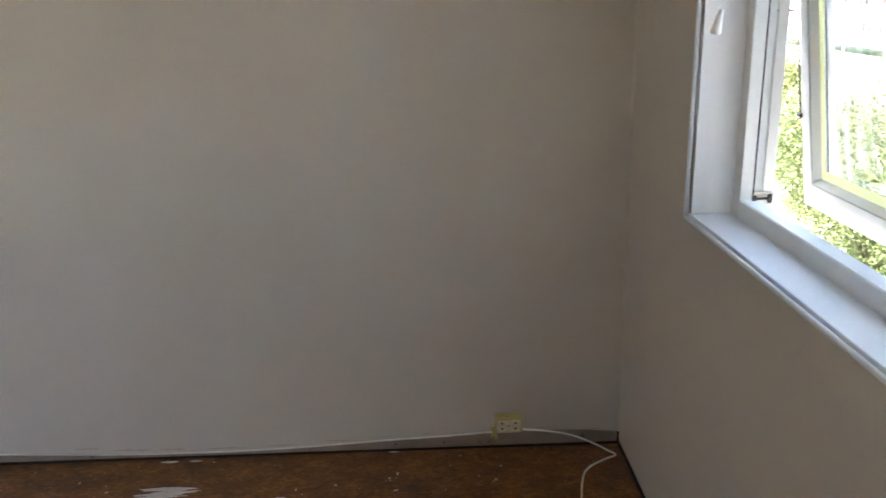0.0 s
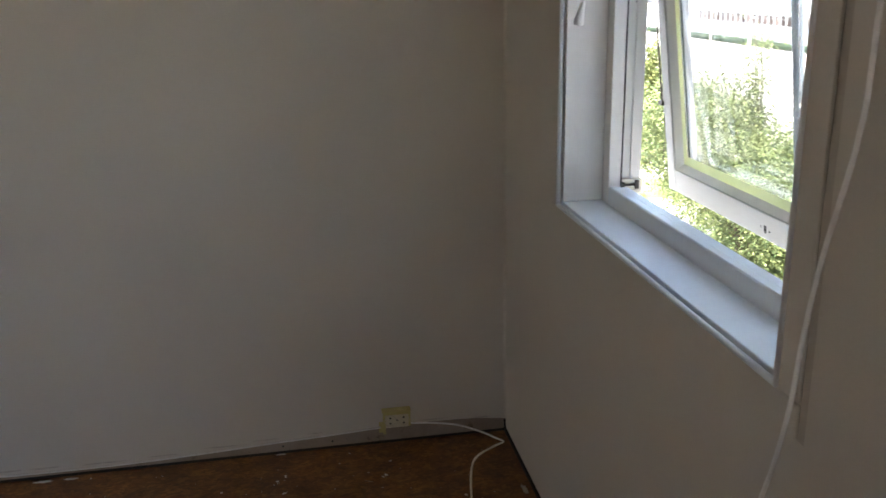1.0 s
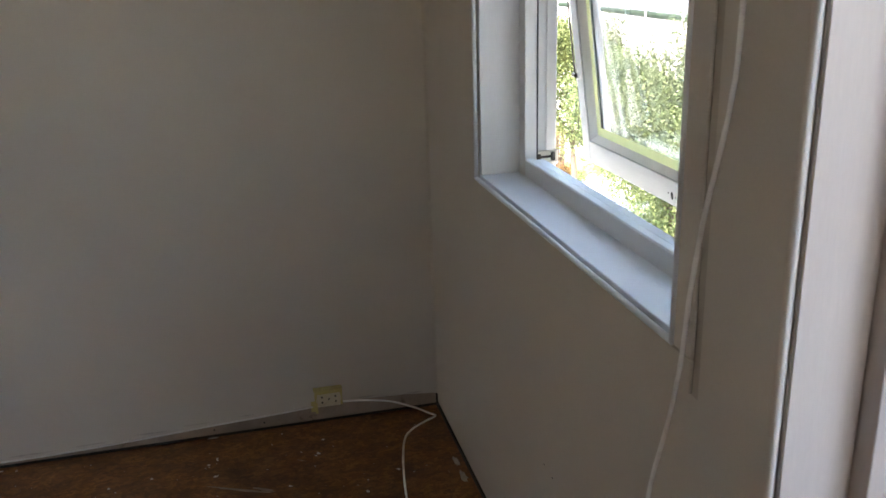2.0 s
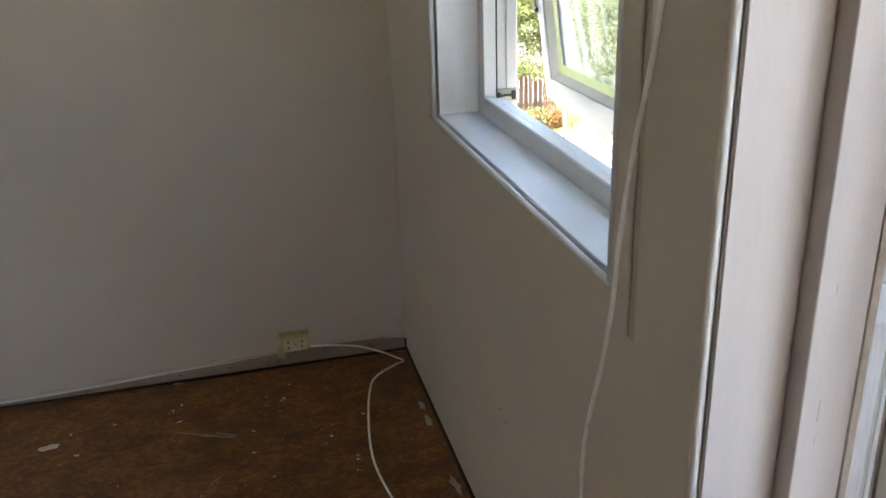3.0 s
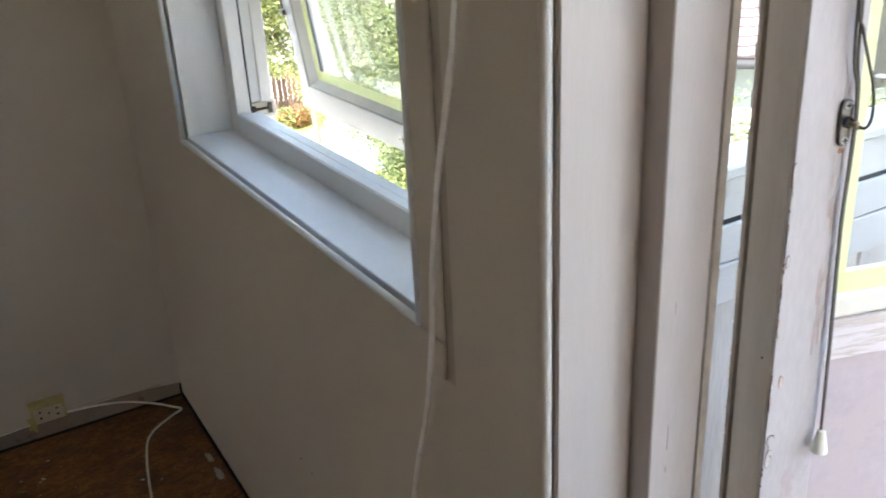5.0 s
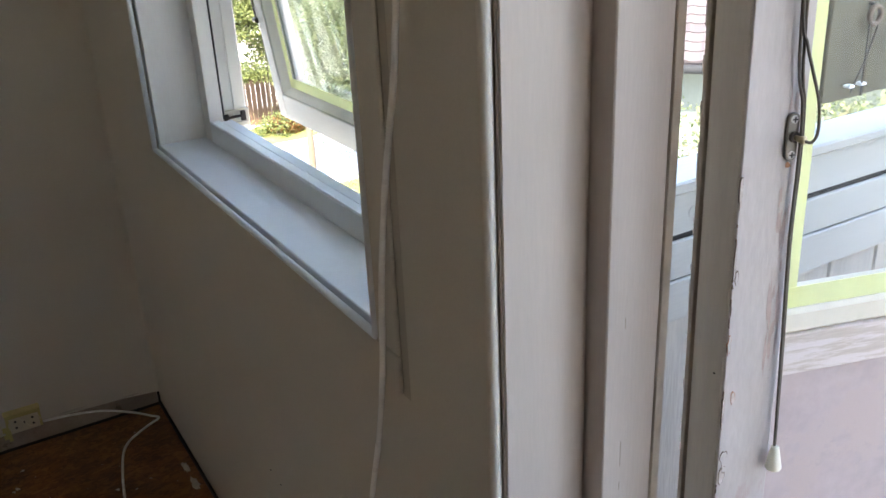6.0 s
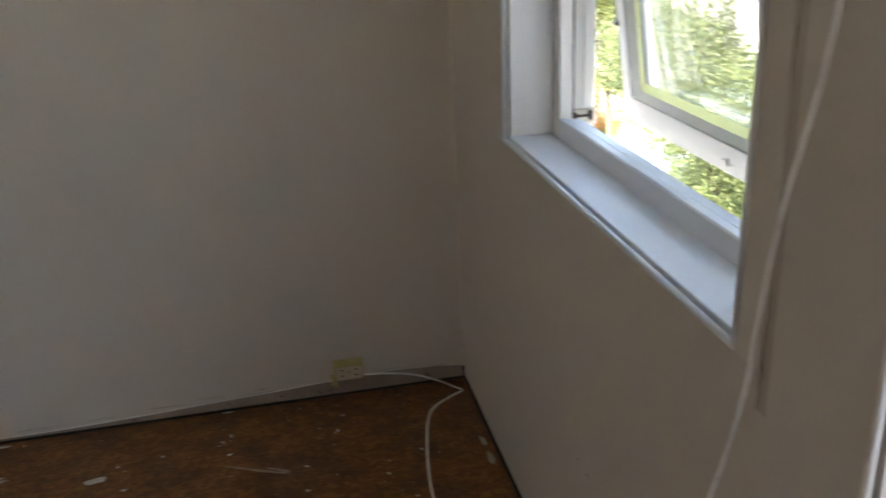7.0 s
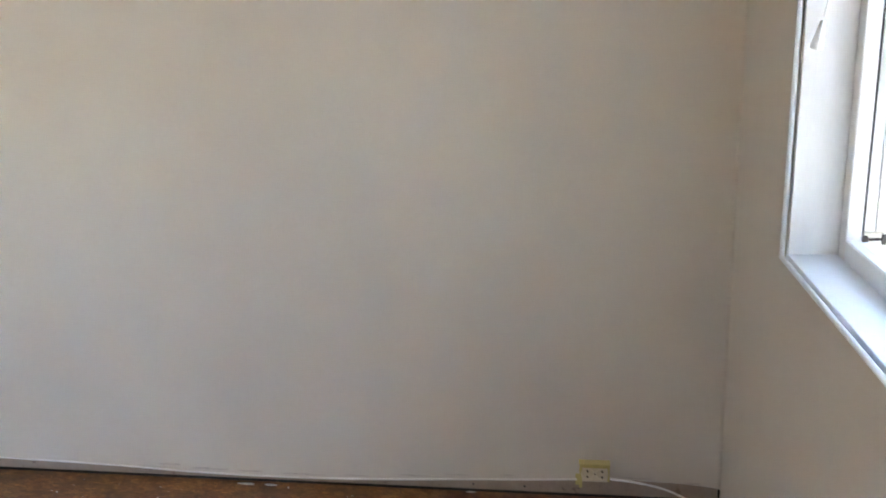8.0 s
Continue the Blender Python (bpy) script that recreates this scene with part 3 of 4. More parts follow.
# stay arm along the sash's edge
arm = part("stay_arm", box((FX - 0.004, S0 + 0.001, 1.165), (FX - 0.0005, S0 + 0.006, 1.75), 0.0008), M_iron, sash, "dark iron stay arm", m=TILT)
part("stay_pin", tube([(FX - 0.003, S0 - 0.006, 1.165), (FX - 0.003, S0 + 0.012, 1.165)], 0.006, 10), M_iron, sash, m=TILT)
part("stay_plate", box((FX - 0.0012, S0 - 0.008, 1.140), (FX - 0.0002, S0 - 0.0005, 1.195), 0.0004), M_metal, sash, m=TILT)
part("stay_pivot", tube([(0.170, W0 - 0.018, 1.41), (0.196, S0 + 0.004, 1.41), (0.212, S0 - 0.001, 1.41)], 0.0032, 8), M_metal, window_1)
part("stay_cord", tube(spline([(0.262, S0 + 0.001, 1.172), (0.258, S0 + 0.004, 1.14), (0.262, S0 + 0.002, 1.10), (0.261, S0 + 0.003, 1.03)]), 0.0012, 6), M_cord, window_1)

# blind cord with a long white knob in the reveal
blind = thing("blind_cord", (0.024, -0.631, 1.364), "thin white pull cord with tapered knob in the window reveal", "pull cord")
LEAN = Matrix.Translation((0.024, -0.631, 1.424)) @ pose(0, 0, 0, 6, 9, 0) @ Matrix.Translation((-0.024, 0.631, -1.424))
part("knob", lathe([(0.0044, 0.054), (0.0054, 0.051), (0.0072, 0.034), (0.0112, 0.012), (0.0120, 0.004), (0.0090, 0.0)], (0.024, -0.631, 1.362), 16), M_cable, blind, smooth=True, m=LEAN)
part("cord", tube([(0.024, -0.631, 1.424), (0.024, -0.631, 1.7), (0.024, -0.631, 2.03)], 0.0015, 6), M_cable, blind, smooth=True, m=LEAN)

# ---- the balcony door ----
door_1 = thing("door_1", (0.1, D0, 0), "white painted balcony door opened outwards, its glass edged with yellow tape", "door", kind="structure")
for y0, y1 in ((D0 - 0.010, D0 - 0.0002), (D1 + 0.0002, D1 + 0.010)):
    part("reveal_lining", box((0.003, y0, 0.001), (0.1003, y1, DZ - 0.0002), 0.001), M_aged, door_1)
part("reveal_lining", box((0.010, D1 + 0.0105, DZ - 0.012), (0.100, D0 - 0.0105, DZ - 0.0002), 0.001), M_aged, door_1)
for y in (D0 + 0.0010, D1 - 0.0010):
    part("casing_bead", tube([(-0.004, y, 0.0), (-0.004, y, 1.0), (-0.004, y, DZ + 0.008)], 0.0064, 14), M_bead, door_1, smooth=True)
part("casing_bead", tube([(-0.004, D0 + 0.0045, DZ + 0.008), (-0.004, -2.2, DZ + 0.008), (-0.004, D1 - 0.0045, DZ + 0.008)], 0.0058, 12), M_aged, door_1, smooth=True)
JW = 0.039                             # how far the door frame stands into the opening
for s, yw in ((-1, D0), (1, D1)):
    # Thin dark strip draws the shadow line between bead and lining.
    ya, yb = sorted((yw + s * 0.0057, yw + s * 0.0072))
    part("bead_joint_shade", box((0.0014, ya, 0.001), (0.0029, yb, DZ - 0.02)), M_brownline, door_1, "dark strip painted as the shaded joint behind the bead")
    ya, yb = sorted((yw + s * 0.0002, yw + s * JW))
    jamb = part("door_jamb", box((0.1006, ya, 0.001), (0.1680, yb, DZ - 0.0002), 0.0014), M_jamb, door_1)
    for z, h in ((0.86, 0.030), (0.83, 0.010), (1.02, 0.012)):
        ya, yb = sorted((yw + s * (JW - 0.0004), yw + s * (JW + 0.0003)))
        part("paint_chip", box((0.1235, ya, z), (0.1245, yb, z + h), 0.0002), M_brown, jamb)
    ya, yb = sorted((yw + s * 0.026, yw + s * (JW + 0.002)))
    part("stop_strip", box((0.1683, ya, 0.001), (0.1790, yb, DZ - 0.0002), 0.0008), M_brown, jamb, "chipped brown-stained stop strip")
    ya, yb = sorted((yw + s * 0.0002, yw + s * 0.010))
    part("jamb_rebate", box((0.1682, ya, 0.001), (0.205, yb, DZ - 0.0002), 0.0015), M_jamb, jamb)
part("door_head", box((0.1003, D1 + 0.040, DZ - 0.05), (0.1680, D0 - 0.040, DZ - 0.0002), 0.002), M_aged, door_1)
part("threshold", box((0.0, D1 + 0.040, -0.02), (WALL, D0 - 0.040, 0.018), 0.004), M_greyboard, door_1, "grey worn wooden threshold")

# the leaf, hung at its far edge
LEAF = pose(0.209, -1.929, 0, 0, -0.6, -18.0)
LW, LT, STL = 0.76, 0.061, 0.058       # width, thickness, stile width
GZ = 1.032                             # foot of the glass
leaf = part("leaf", box((0.0, 0.002, 0.02), (STL, LT - 0.0005, 2.0), 0.002), M_edge, door_1, "greyish primed edge of the door leaf", m=LEAF)
part("stile", box((0.0, -0.002, 0.02), (STL, 0.0018, 2.0), 0.001), M_worn, leaf, "worn white undercoat with old reddish paint showing", m=LEAF)
part("stile_edge", box((-0.003, LT, 0.02), (STL, LT + 0.008, 2.0), 0.001), M_brown, leaf, "brown-stained outer edge", m=LEAF)
part("stile", box((LW - STL, -0.002, 0.02), (LW, LT, 2.0), 0.002), M_worn, leaf, m=LEAF)
part("lower_rail", box((STL, -0.0005, GZ - 0.075), (LW - STL, LT, GZ - 0.0302), 0.001), M_raw, leaf, "sanded rail streaked with primer", m=LEAF)
part("glazing_rail", box((STL, 0.001, GZ - 0.030), (LW - STL, LT, GZ - 0.004), 0.004), M_putty, leaf, "cream puttied rail under the glass", m=LEAF)
part("top_rail", box((STL, 0.0, 1.90), (LW - STL, LT, 2.0), 0.002), M_worn, leaf, m=LEAF)
part("panel", box((STL - 0.004, 0.004, 0.06), (LW - STL, LT - 0.006, GZ - 0.0752), 0.001), M_panel, leaf, "pinkish-white primed lower panel", m=LEAF)
dp = part("pane", box((STL, 0.008, GZ - 0.006), (LW - STL, 0.012, 1.9)), M_glass, leaf, "clear glass pane", m=LEAF)
dp.visible_shadow = False
part("masking_tape", box((STL + 0.001, 0.0060, GZ), (STL + 0.0165, 0.0070, 1.9)), M_tape, leaf, "yellow masking tape", m=LEAF)
part("masking_tape", box((STL + 0.0002, 0.0056, GZ - 0.003), (LW - STL - 0.004, 0.0066, GZ + 0.019)), M_tape, leaf, "yellow masking tape", m=LEAF)
# ragged chips in the paint along the leaf's edge
def chip(u, z, w, h, seed):
    """A ragged flake scar on the leaf's inner face."""
    rnd = random.Random(seed)
    bm = bmesh.new()
    top, low = [], []
    for k in range(14):
        a = 2 * math.pi * k / 14
        j = rnd.uniform(0.55, 1.15)
        top.append(bm.verts.new((u + w / 2 * math.cos(a) * j, -0.0028, z + h / 2 * math.sin(a) * j)))
        low.append(bm.verts.new((u + w / 2 * math.cos(a) * j, -0.0015, z + h / 2 * math.sin(a) * j)))
    bm.faces.new(top)
    for k in range(14):
        bm.faces.new((low[k], low[(k + 1) % 14], top[(k + 1) % 14], top[k]))
    return bm


for k, (u, z, w, h) in enumerate(((0.0105, 0.945, 0.004, 0.014), (0.006, 0.872, 0.008, 0.022), (0.005, 0.850, 0.006, 0.020), (0.002, 1.005, 0.004, 0.02), (0.0015, 1.16, 0.003, 0.04),
                                  (0.004, 1.075, 0.003, 0.012), (0.002, 0.79, 0.004, 0.03), (0.001, 1.09, 0.002, 0.05), (0.001, 0.93, 0.002, 0.05))):
    part("paint_chip", chip(u, z, w, h, k), M_worn if k % 2 else M_raw, leaf, m=LEAF)
    part("paint_chip", chip(u, z, w + 0.0012, h + 0.003, k), M_darkwood if k % 3 else M_rust, leaf, m=LEAF @ pose(0, 0.0004, 0))
rnd = random.Random(21)
for k in range(30):
    z = rnd.uniform(0.98, 1.27)
    part("paint_stain", chip(rnd.uniform(0.040, 0.055), z, rnd.uniform(0.0015, 0.0045), rnd.uniform(0.012, 0.05), 60 + k), M_stain, leaf, m=LEAF @ pose(0, 0.0006, 0))
for k in range(22):
    part("paint_chip", chip(rnd.uniform(0.0, 0.0008), rnd.uniform(0.70, 1.13), rnd.uniform(0.0008, 0.0015), rnd.uniform(0.003, 0.016), 90 + k), M_darkwood, leaf, m=LEAF)
part("nail_head", tube([(-0.0012, 0.016, 0.964), (0.001, 0.016, 0.964)], 0.0011, 8), M_hole, leaf, m=LEAF)
# cord cleat with its screws, cords and pull knob
bm = bmesh.new()
outline = [(0.0450 + 0.0058 * math.cos(a), zc + 0.0058 * math.sin(a)) for zc, half in ((1.2215, 0), (1.1895, 1)) for a in [math.pi * (half + k / 8) for k in range(9)]]
front, back = [[bm.verts.new((u, y, z)) for u, z in outline] for y in (-0.0058, -0.0024)]
bm.faces.new(front)
for k in range(len(outline)):
    j = (k + 1) % len(outline)
    bm.faces.new((front[k], front[j], back[j], back[k]))
bmesh.ops.bevel(bm, geom=[e for e in bm.edges if all(v in front for v in e.verts)], offset=0.0008, segments=1, affect="EDGES")
cleat = part("cleat", bm, M_cleat, leaf, "small worn zinc cord cleat", m=LEAF)
for z in (1.1895, 1.2215):
    part("screw", tube([(0.0450, -0.0068, z), (0.0450, -0.0056, z)], 0.0036, 12), M_metal, cleat, m=LEAF)
    part("screw_slot", box((0.0445, -0.0074, z - 0.0026), (0.0455, -0.0066, z + 0.0026)), M_hole, cleat, m=LEAF)
    part("screw_slot", box((0.0424, -0.0073, z - 0.0005), (0.0476, -0.0066, z + 0.0005)), M_hole, cleat, m=LEAF)
part("paint_stain", chip(0.0450, 1.179, 0.006, 0.007, 300), M_rust, leaf, "rust stain under the cleat", m=LEAF)
part("cleat_boss", tube([(0.0452, -0.0058, 1.206), (0.0458, -0.0085, 1.206)], 0.0052, 10), M_iron, cleat, m=LEAF)
part("cleat_pin", tube([(0.0455, -0.0066, 1.206), (0.047, -0.012, 1.205), (0.049, -0.017, 1.205)], [0.0026, 0.0028, 0.0040], 10), M_brass, cleat, smooth=True, m=LEAF)
cords = thing("door_blind_cord", (0.26, -1.955, 0.84), "dark looped cords with an ivory pull knob, on the balcony door", "blind cord")
for pts in (((0.0575, -0.011, 0.876), (0.055, -0.009, 0.984), (0.051, -0.008, 1.105), (0.0505, -0.009, 1.18), (0.0490, -0.009, 1.233), (0.040, -0.008, 1.31), (0.033, -0.006, 1.7), (0.033, -0.006, 1.9)),
            ((0.0585, -0.010, 0.876), (0.057, -0.008, 0.984), (0.053, -0.007, 1.105), (0.0530, -0.008, 1.18), (0.0515, -0.008, 1.233), (0.045, -0.007, 1.31), (0.040, -0.006, 1.7), (0.040, -0.006, 1.9)),
            ((0.048, -0.015, 1.205), (0.055, -0.018, 1.203), (0.0610, -0.017, 1.212), (0.0610, -0.014, 1.236), (0.053, -0.012, 1.264), (0.0465, -0.010, 1.287), (0.040, -0.009, 1.32), (0.036, -0.008, 1.5), (0.036, -0.008, 1.9))):
    part("cord", tube(spline(pts), 0.0015, 6), M_cord, cords, smooth=True, m=LEAF)
part("knob", lathe([(0.0028, 0.0262), (0.0040, 0.0254), (0.0083, 0.0016), (0.0078, 0.0)], (0.0575, -0.012, 0.857), 28), M_knob, cords, "ivory plastic pull knob", m=LEAF)
# ragged white paint along the brown edges
rnd = random.Random(9)
for k in range(48):
    z, h = 0.55 + k * 0.025 + rnd.uniform(-0.02, 0.02), rnd.uniform(0.004, 0.03)
    y0 = LT + 0.0082 - rnd.uniform(0.0004, 0.0022)
    part("paint_flake", box((-0.0036, y0, z), (-0.0024, LT + 0.0084, z + h), 0.0003), M_splash, leaf, m=LEAF)

# ---- wiring ----
tagged(part("trim_conduit_mark", box((-0.0005, -1.650, 0.871), (-0.0003, -1.631, HT)), M_mark),
       "darker strip on the wall where a cable cover was taken off", "paint mark", kind="structure")
cable_path = [(-0.326, -0.020, 0.072), (-0.25, -0.020, 0.064), (-0.166, -0.024, 0.048), (-0.09, -0.040, 0.022), (-0.048, -0.060, 0.006), (-0.028, -0.084, 0.0035),
              (-0.066, -0.107, 0.0035), (-0.13, -0.156, 0.0035), (-0.165, -0.229, 0.0035), (-0.200, -0.404, 0.0035), (-0.219, -0.589, 0.0035), (-0.205, -0.75, 0.0035),
              (-0.16, -1.0, 0.0035), (-0.10, -1.32, 0.0035), (-0.07, -1.53, 0.0035), (-0.056, -1.595, 0.05), (-0.052, -1.611, 0.30), (-0.051, -1.612, 0.60),
              (-0.050, -1.614, 0.68), (-0.050, -1.629, 0.75), (-0.051, -1.663, 0.85), (-0.051, -1.687, 0.95), (-0.049, -1.696, 1.05), (-0.043, -1.706, 1.15),
              (-0.040, -1.730, 1.25), (-0.039, -1.740, 1.30), (-0.037, -1.745, 1.39), (-0.024, -1.73, 1.8), (-0.010, -1.70, HT)]
tagged(part("extension_cable", tube(spline(cable_path), 0.0034, 10), M_cable, smooth=True),
       "white electric cable hanging down the wall and lying on the floor", "cable")
low = [(-0.425, -0.008, 0.060), (-0.60, -0.008, 0.050), (-0.75, -0.008, 0.044), (-1.0, -0.008, 0.031), (-1.257, -0.008, 0.0225), (-1.5, -0.008, 0.0225),
       (-1.684, -0.008, 0.026), (-2.05, -0.008, 0.040), (-2.7, -0.008, 0.052), (-3.29, -0.008, 0.055)]
tagged(part("wall_cable", tube(spline(low), 0.0032, 8), M_cable_old, smooth=True), "white cable fixed along the foot of the wall, painted over", "cable")

outlet = thing("wall_outlet", (-0.372, -0.015, 0.064), "cream double wall outlet, its edges wrapped in old masking tape", "outlet")
part("body", box((-0.413, -0.030, 0.065), (-0.331, 0.0, 0.122), 0.004, segments=2), M_socket, outlet)
for cx in (-0.394, -0.350):
    bm = bmesh.new()
    n = 20
    rings = [[bm.verts.new((cx + r * math.cos(2 * math.pi * k / n), y, 0.092 + r * math.sin(2 * math.pi * k / n))) for k in range(n)]
             for r, y in ((0.0195, -0.0302), (0.0192, -0.0325), (0.0178, -0.0325), (0.0172, -0.0304), (0.0, -0.0304))[:4]]
    for a, b in zip(rings, rings[1:]):
        for k in range(n):
            bm.faces.new((a[k], a[(k + 1) % n], b[(k + 1) % n], b[k]))
    bm.faces.new(rings[-1])
    ring = part("socket", bm, M_socket, outlet, smooth=False)
    for dz in (-0.0095, 0.0095):
        part("pin_hole", tube([(cx, -0.0311, 0.092 + dz), (cx, -0.0302, 0.092 + dz)], 0.0034, 10), M_hole, ring)
part("screw", tube([(-0.372, -0.0315, 0.093), (-0.372, -0.0298, 0.093)], 0.0028, 8), M_iron, outlet)
part("masking_tape", box((-0.418, -0.0312, 0.113), (-0.327, -0.0304, 0.124)), M_tape_old, outlet, "yellowed masking tape")
part("masking_tape", box((-0.420, -0.0310, 0.1235), (-0.326, -0.0005, 0.1245)), M_tape_old, outlet)
part("masking_tape", box((-0.4185, -0.0311, 0.046), (-0.4095, -0.0303, 0.1125)), M_tape_old, outlet)
part("masking_tape", box((-0.3345, -0.0311, 0.068), (-0.3275, -0.0303, 0.1125)), M_tape_old, outlet)
part("masking_tape", box((-0.430, -0.0056, 0.040), (-0.414, -0.0046, 0.078)), M_tape_old, outlet)

# ---- paint on the floor ----
for k, (x, y, l, w, a) in enumerate(((-1.450, -0.188, 0.17, 0.022, 0), (-1.445, -0.213, 0.20, 0.024, 4), (-1.470, -0.232, 0.16, 0.016, 2), (-1.482, -0.024, 0.060, 0.014, 0),
                                     (-1.400, -0.024, 0.05, 0.012, 0), (-1.105, -0.270, 0.06, 0.028, 10), (-0.753, -0.010, 0.032, 0.008, 0), (-2.05, -0.31, 0.11, 0.03, 20))):
    part("paint_patch", blob((x, y), l, w, a, k, ragged=0.22, height=0.0007), M_splash, floor)
for k, (x, y, l, w, a) in enumerate(((-0.64, -0.352, 0.11, 0.004, -22), (-0.605, -0.352, 0.07, 0.012, -30), (-0.638, -0.559, 0.035, 0.004, 40), (-0.484, -0.227, 0.03, 0.004, -30), (-0.668, -0.335, 0.19, 0.010, -25))):
    part("paint_smear", blob((x, y), l, w, a, 40 + k, ragged=0.35, height=0.0005), M_scrape, floor)
for k, (y, l) in enumerate(((-0.367, 0.05), (-0.450, 0.07), (-0.768, 0.09))):
    part("paint_smear", blob((-0.030, y), 0.018, l, 3 * k, 60 + k, ragged=0.4, height=0.0005), M_scuff, floor)
rnd = random.Random(5)
specks = bmesh.new()
known = [(-0.764, -0.170), (-0.535, -0.463), (-0.208, -0.357), (-1.019, -0.333), (-0.738, -0.147), (-0.43, -0.20), (-0.44, -0.21), (-0.93, -0.20), (-1.05, -0.22), (-0.531, -0.355), (-1.634, -0.195), (-1.737, -0.134)]
spread = [(p, rnd.uniform(0.005, 0.010)) for p in known] + [((rnd.uniform(-2.6, -0.05), -rnd.random() ** 0.8 * 1.3 - 0.03), 0.0018 + 0.0065 * rnd.random() ** 3) for _ in range(420)]
for k, (p, s) in enumerate(spread):
    b = blob(p, s * rnd.uniform(0.9, 1.9), s, rnd.uniform(0, 180), 100 + k, 0.0006, 0.55, 9)
    me = bpy.data.meshes.new("speck_tmp")
    b.to_mesh(me)
    b.free()
    specks.from_mesh(me)
    bpy.data.meshes.remove(me)
tagged(part("paint_specks", specks, M_splash, floor), kind="stuff")


# ---- the house outside ----
GROUND = -5.0
# Unseen slab over the ceiling; its edge keeps the sun off the balcony side.
tagged(part("roof_slab", box((XW - 0.4, YS - 0.4, HT + 0.101), (0.32, 0.45, HT + 0.30)), M_facade), "plain unseen roof slab over the room, added for its shade", "roof", kind="structure")
tagged(part("house_base", box((XW - 0.15, YS - 0.15, GROUND), (WALL, 0.15, -0.101)), M_facade), "plain lower storey of the house", "facade", kind="structure")

# Out of view; added to hold sky and sun off the door and railing.
tagged(part("balcony_shade_roof", box((0.325, -4.4, HT + 0.11), (0.85, -1.42, HT + 0.25)), M_facade), "plain narrow unseen roof added to shade the balcony door", "roof", kind="structure")
balcony = thing("balcony", (0.21, -2.9, -0.2), "small balcony with grey deck boards", "balcony", kind="structure")
bx = 0.215
while bx < 1.9:
    part("deck_board", box((bx, -4.2, -0.14), (bx + 0.115, -1.52, -0.11), 0.003), M_deck, balcony)
    bx += 0.121
part("joist", box((0.215, -4.2, -0.30), (1.9, -4.12, -0.1405)), M_greyboard, balcony)
part("joist", box((0.215, -1.60, -0.30), (1.9, -1.52, -0.1405)), M_greyboard, balcony)

# Made-up wall out of view; blocks southern light from the door leaf and lining.
tagged(part("balcony_shade_wall", box((0.54, -4.42, -0.30), (1.95, -4.28, HT + 0.108)), M_facade), "plain unseen end wall added to dim the balcony door", "wall", kind="structure")
# Front parapet is out of view, added to cut ground light on the door.
parapet = thing("balcony_shade_parapet", (1.9, -2.9, -0.11), "unseen white board parapet added along the balcony's front to block light", "railing")
for z0 in (0.02, 0.22, 0.42, 0.62, 0.82):
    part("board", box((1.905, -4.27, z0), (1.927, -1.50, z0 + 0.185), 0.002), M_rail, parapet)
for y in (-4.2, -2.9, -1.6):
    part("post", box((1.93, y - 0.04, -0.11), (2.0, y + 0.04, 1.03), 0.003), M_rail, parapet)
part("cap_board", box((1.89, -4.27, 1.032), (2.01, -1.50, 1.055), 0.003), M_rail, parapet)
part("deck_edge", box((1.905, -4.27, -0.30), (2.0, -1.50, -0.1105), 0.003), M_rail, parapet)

railing = thing("balcony_railing", (1.0, -1.58, -0.1), "white board railing with grey upright boards below, at the balcony's side", "railing")
RY = -1.600
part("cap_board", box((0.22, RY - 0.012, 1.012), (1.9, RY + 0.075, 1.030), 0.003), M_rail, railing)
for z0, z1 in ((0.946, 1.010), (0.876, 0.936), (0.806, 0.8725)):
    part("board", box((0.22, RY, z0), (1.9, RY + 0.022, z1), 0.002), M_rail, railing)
x = 0.225
while x < 1.85:
    part("upright_board", box((x, RY + 0.028, -0.11), (x + 0.124, RY + 0.046, 0.86), 0.002), M_greyboard, railing)
    x += 0.131
# Dark strips added in and behind the board gaps to stand for their shade.
part("gap_shade_strip", box((0.22, RY + 0.005, 0.9363), (1.9, RY + 0.0215, 0.9457)), M_gutter, railing)
part("gap_shade_strip", box((0.22, RY + 0.0225, 0.864), (1.9, RY + 0.0275, 0.885)), M_gutter, railing)
part("post", box((1.82, RY + 0.0465, -0.11), (1.9, RY + 0.10, 1.011), 0.003), M_rail, railing)
part("screw_cover", tube([(0.50, RY - 0.0006, 0.975), (0.50, RY + 0.001, 0.975)], 0.010, 14), M_rail, railing)

screen = thing("hanging_screen", (1.2, -1.55, 1.085), "grey weathered board screen hanging above the balcony railing", "privacy screen")
x = 0.655
# The last boards lie out of view, added to block sky light at the window.
for k, w in enumerate((0.076, 0.075, 0.105, 0.10, 0.11, 0.10, 0.11, 0.10, 0.10, 0.11, 0.10, 0.055)):
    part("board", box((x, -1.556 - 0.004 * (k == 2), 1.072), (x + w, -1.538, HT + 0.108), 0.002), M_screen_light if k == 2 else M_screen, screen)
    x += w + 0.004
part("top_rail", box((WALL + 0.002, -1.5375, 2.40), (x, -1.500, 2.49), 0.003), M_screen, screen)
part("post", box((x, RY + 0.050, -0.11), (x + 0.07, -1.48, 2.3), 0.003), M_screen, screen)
bm = bmesh.new()
rr = [(0.904 + 0.014 * math.cos(a), -1.572, 1.203 + 0.014 * math.sin(a)) for a in [2 * math.pi * k / 16 for k in range(17)]]
part("ring", tube(rr, 0.0042, 8, bm, caps=False), M_rust_iron, screen, "brown rusty iron ring")
part("ring_hook", tube([(0.904, -1.556, 1.222), (0.904, -1.572, 1.218)], 0.003, 8), M_iron, screen)
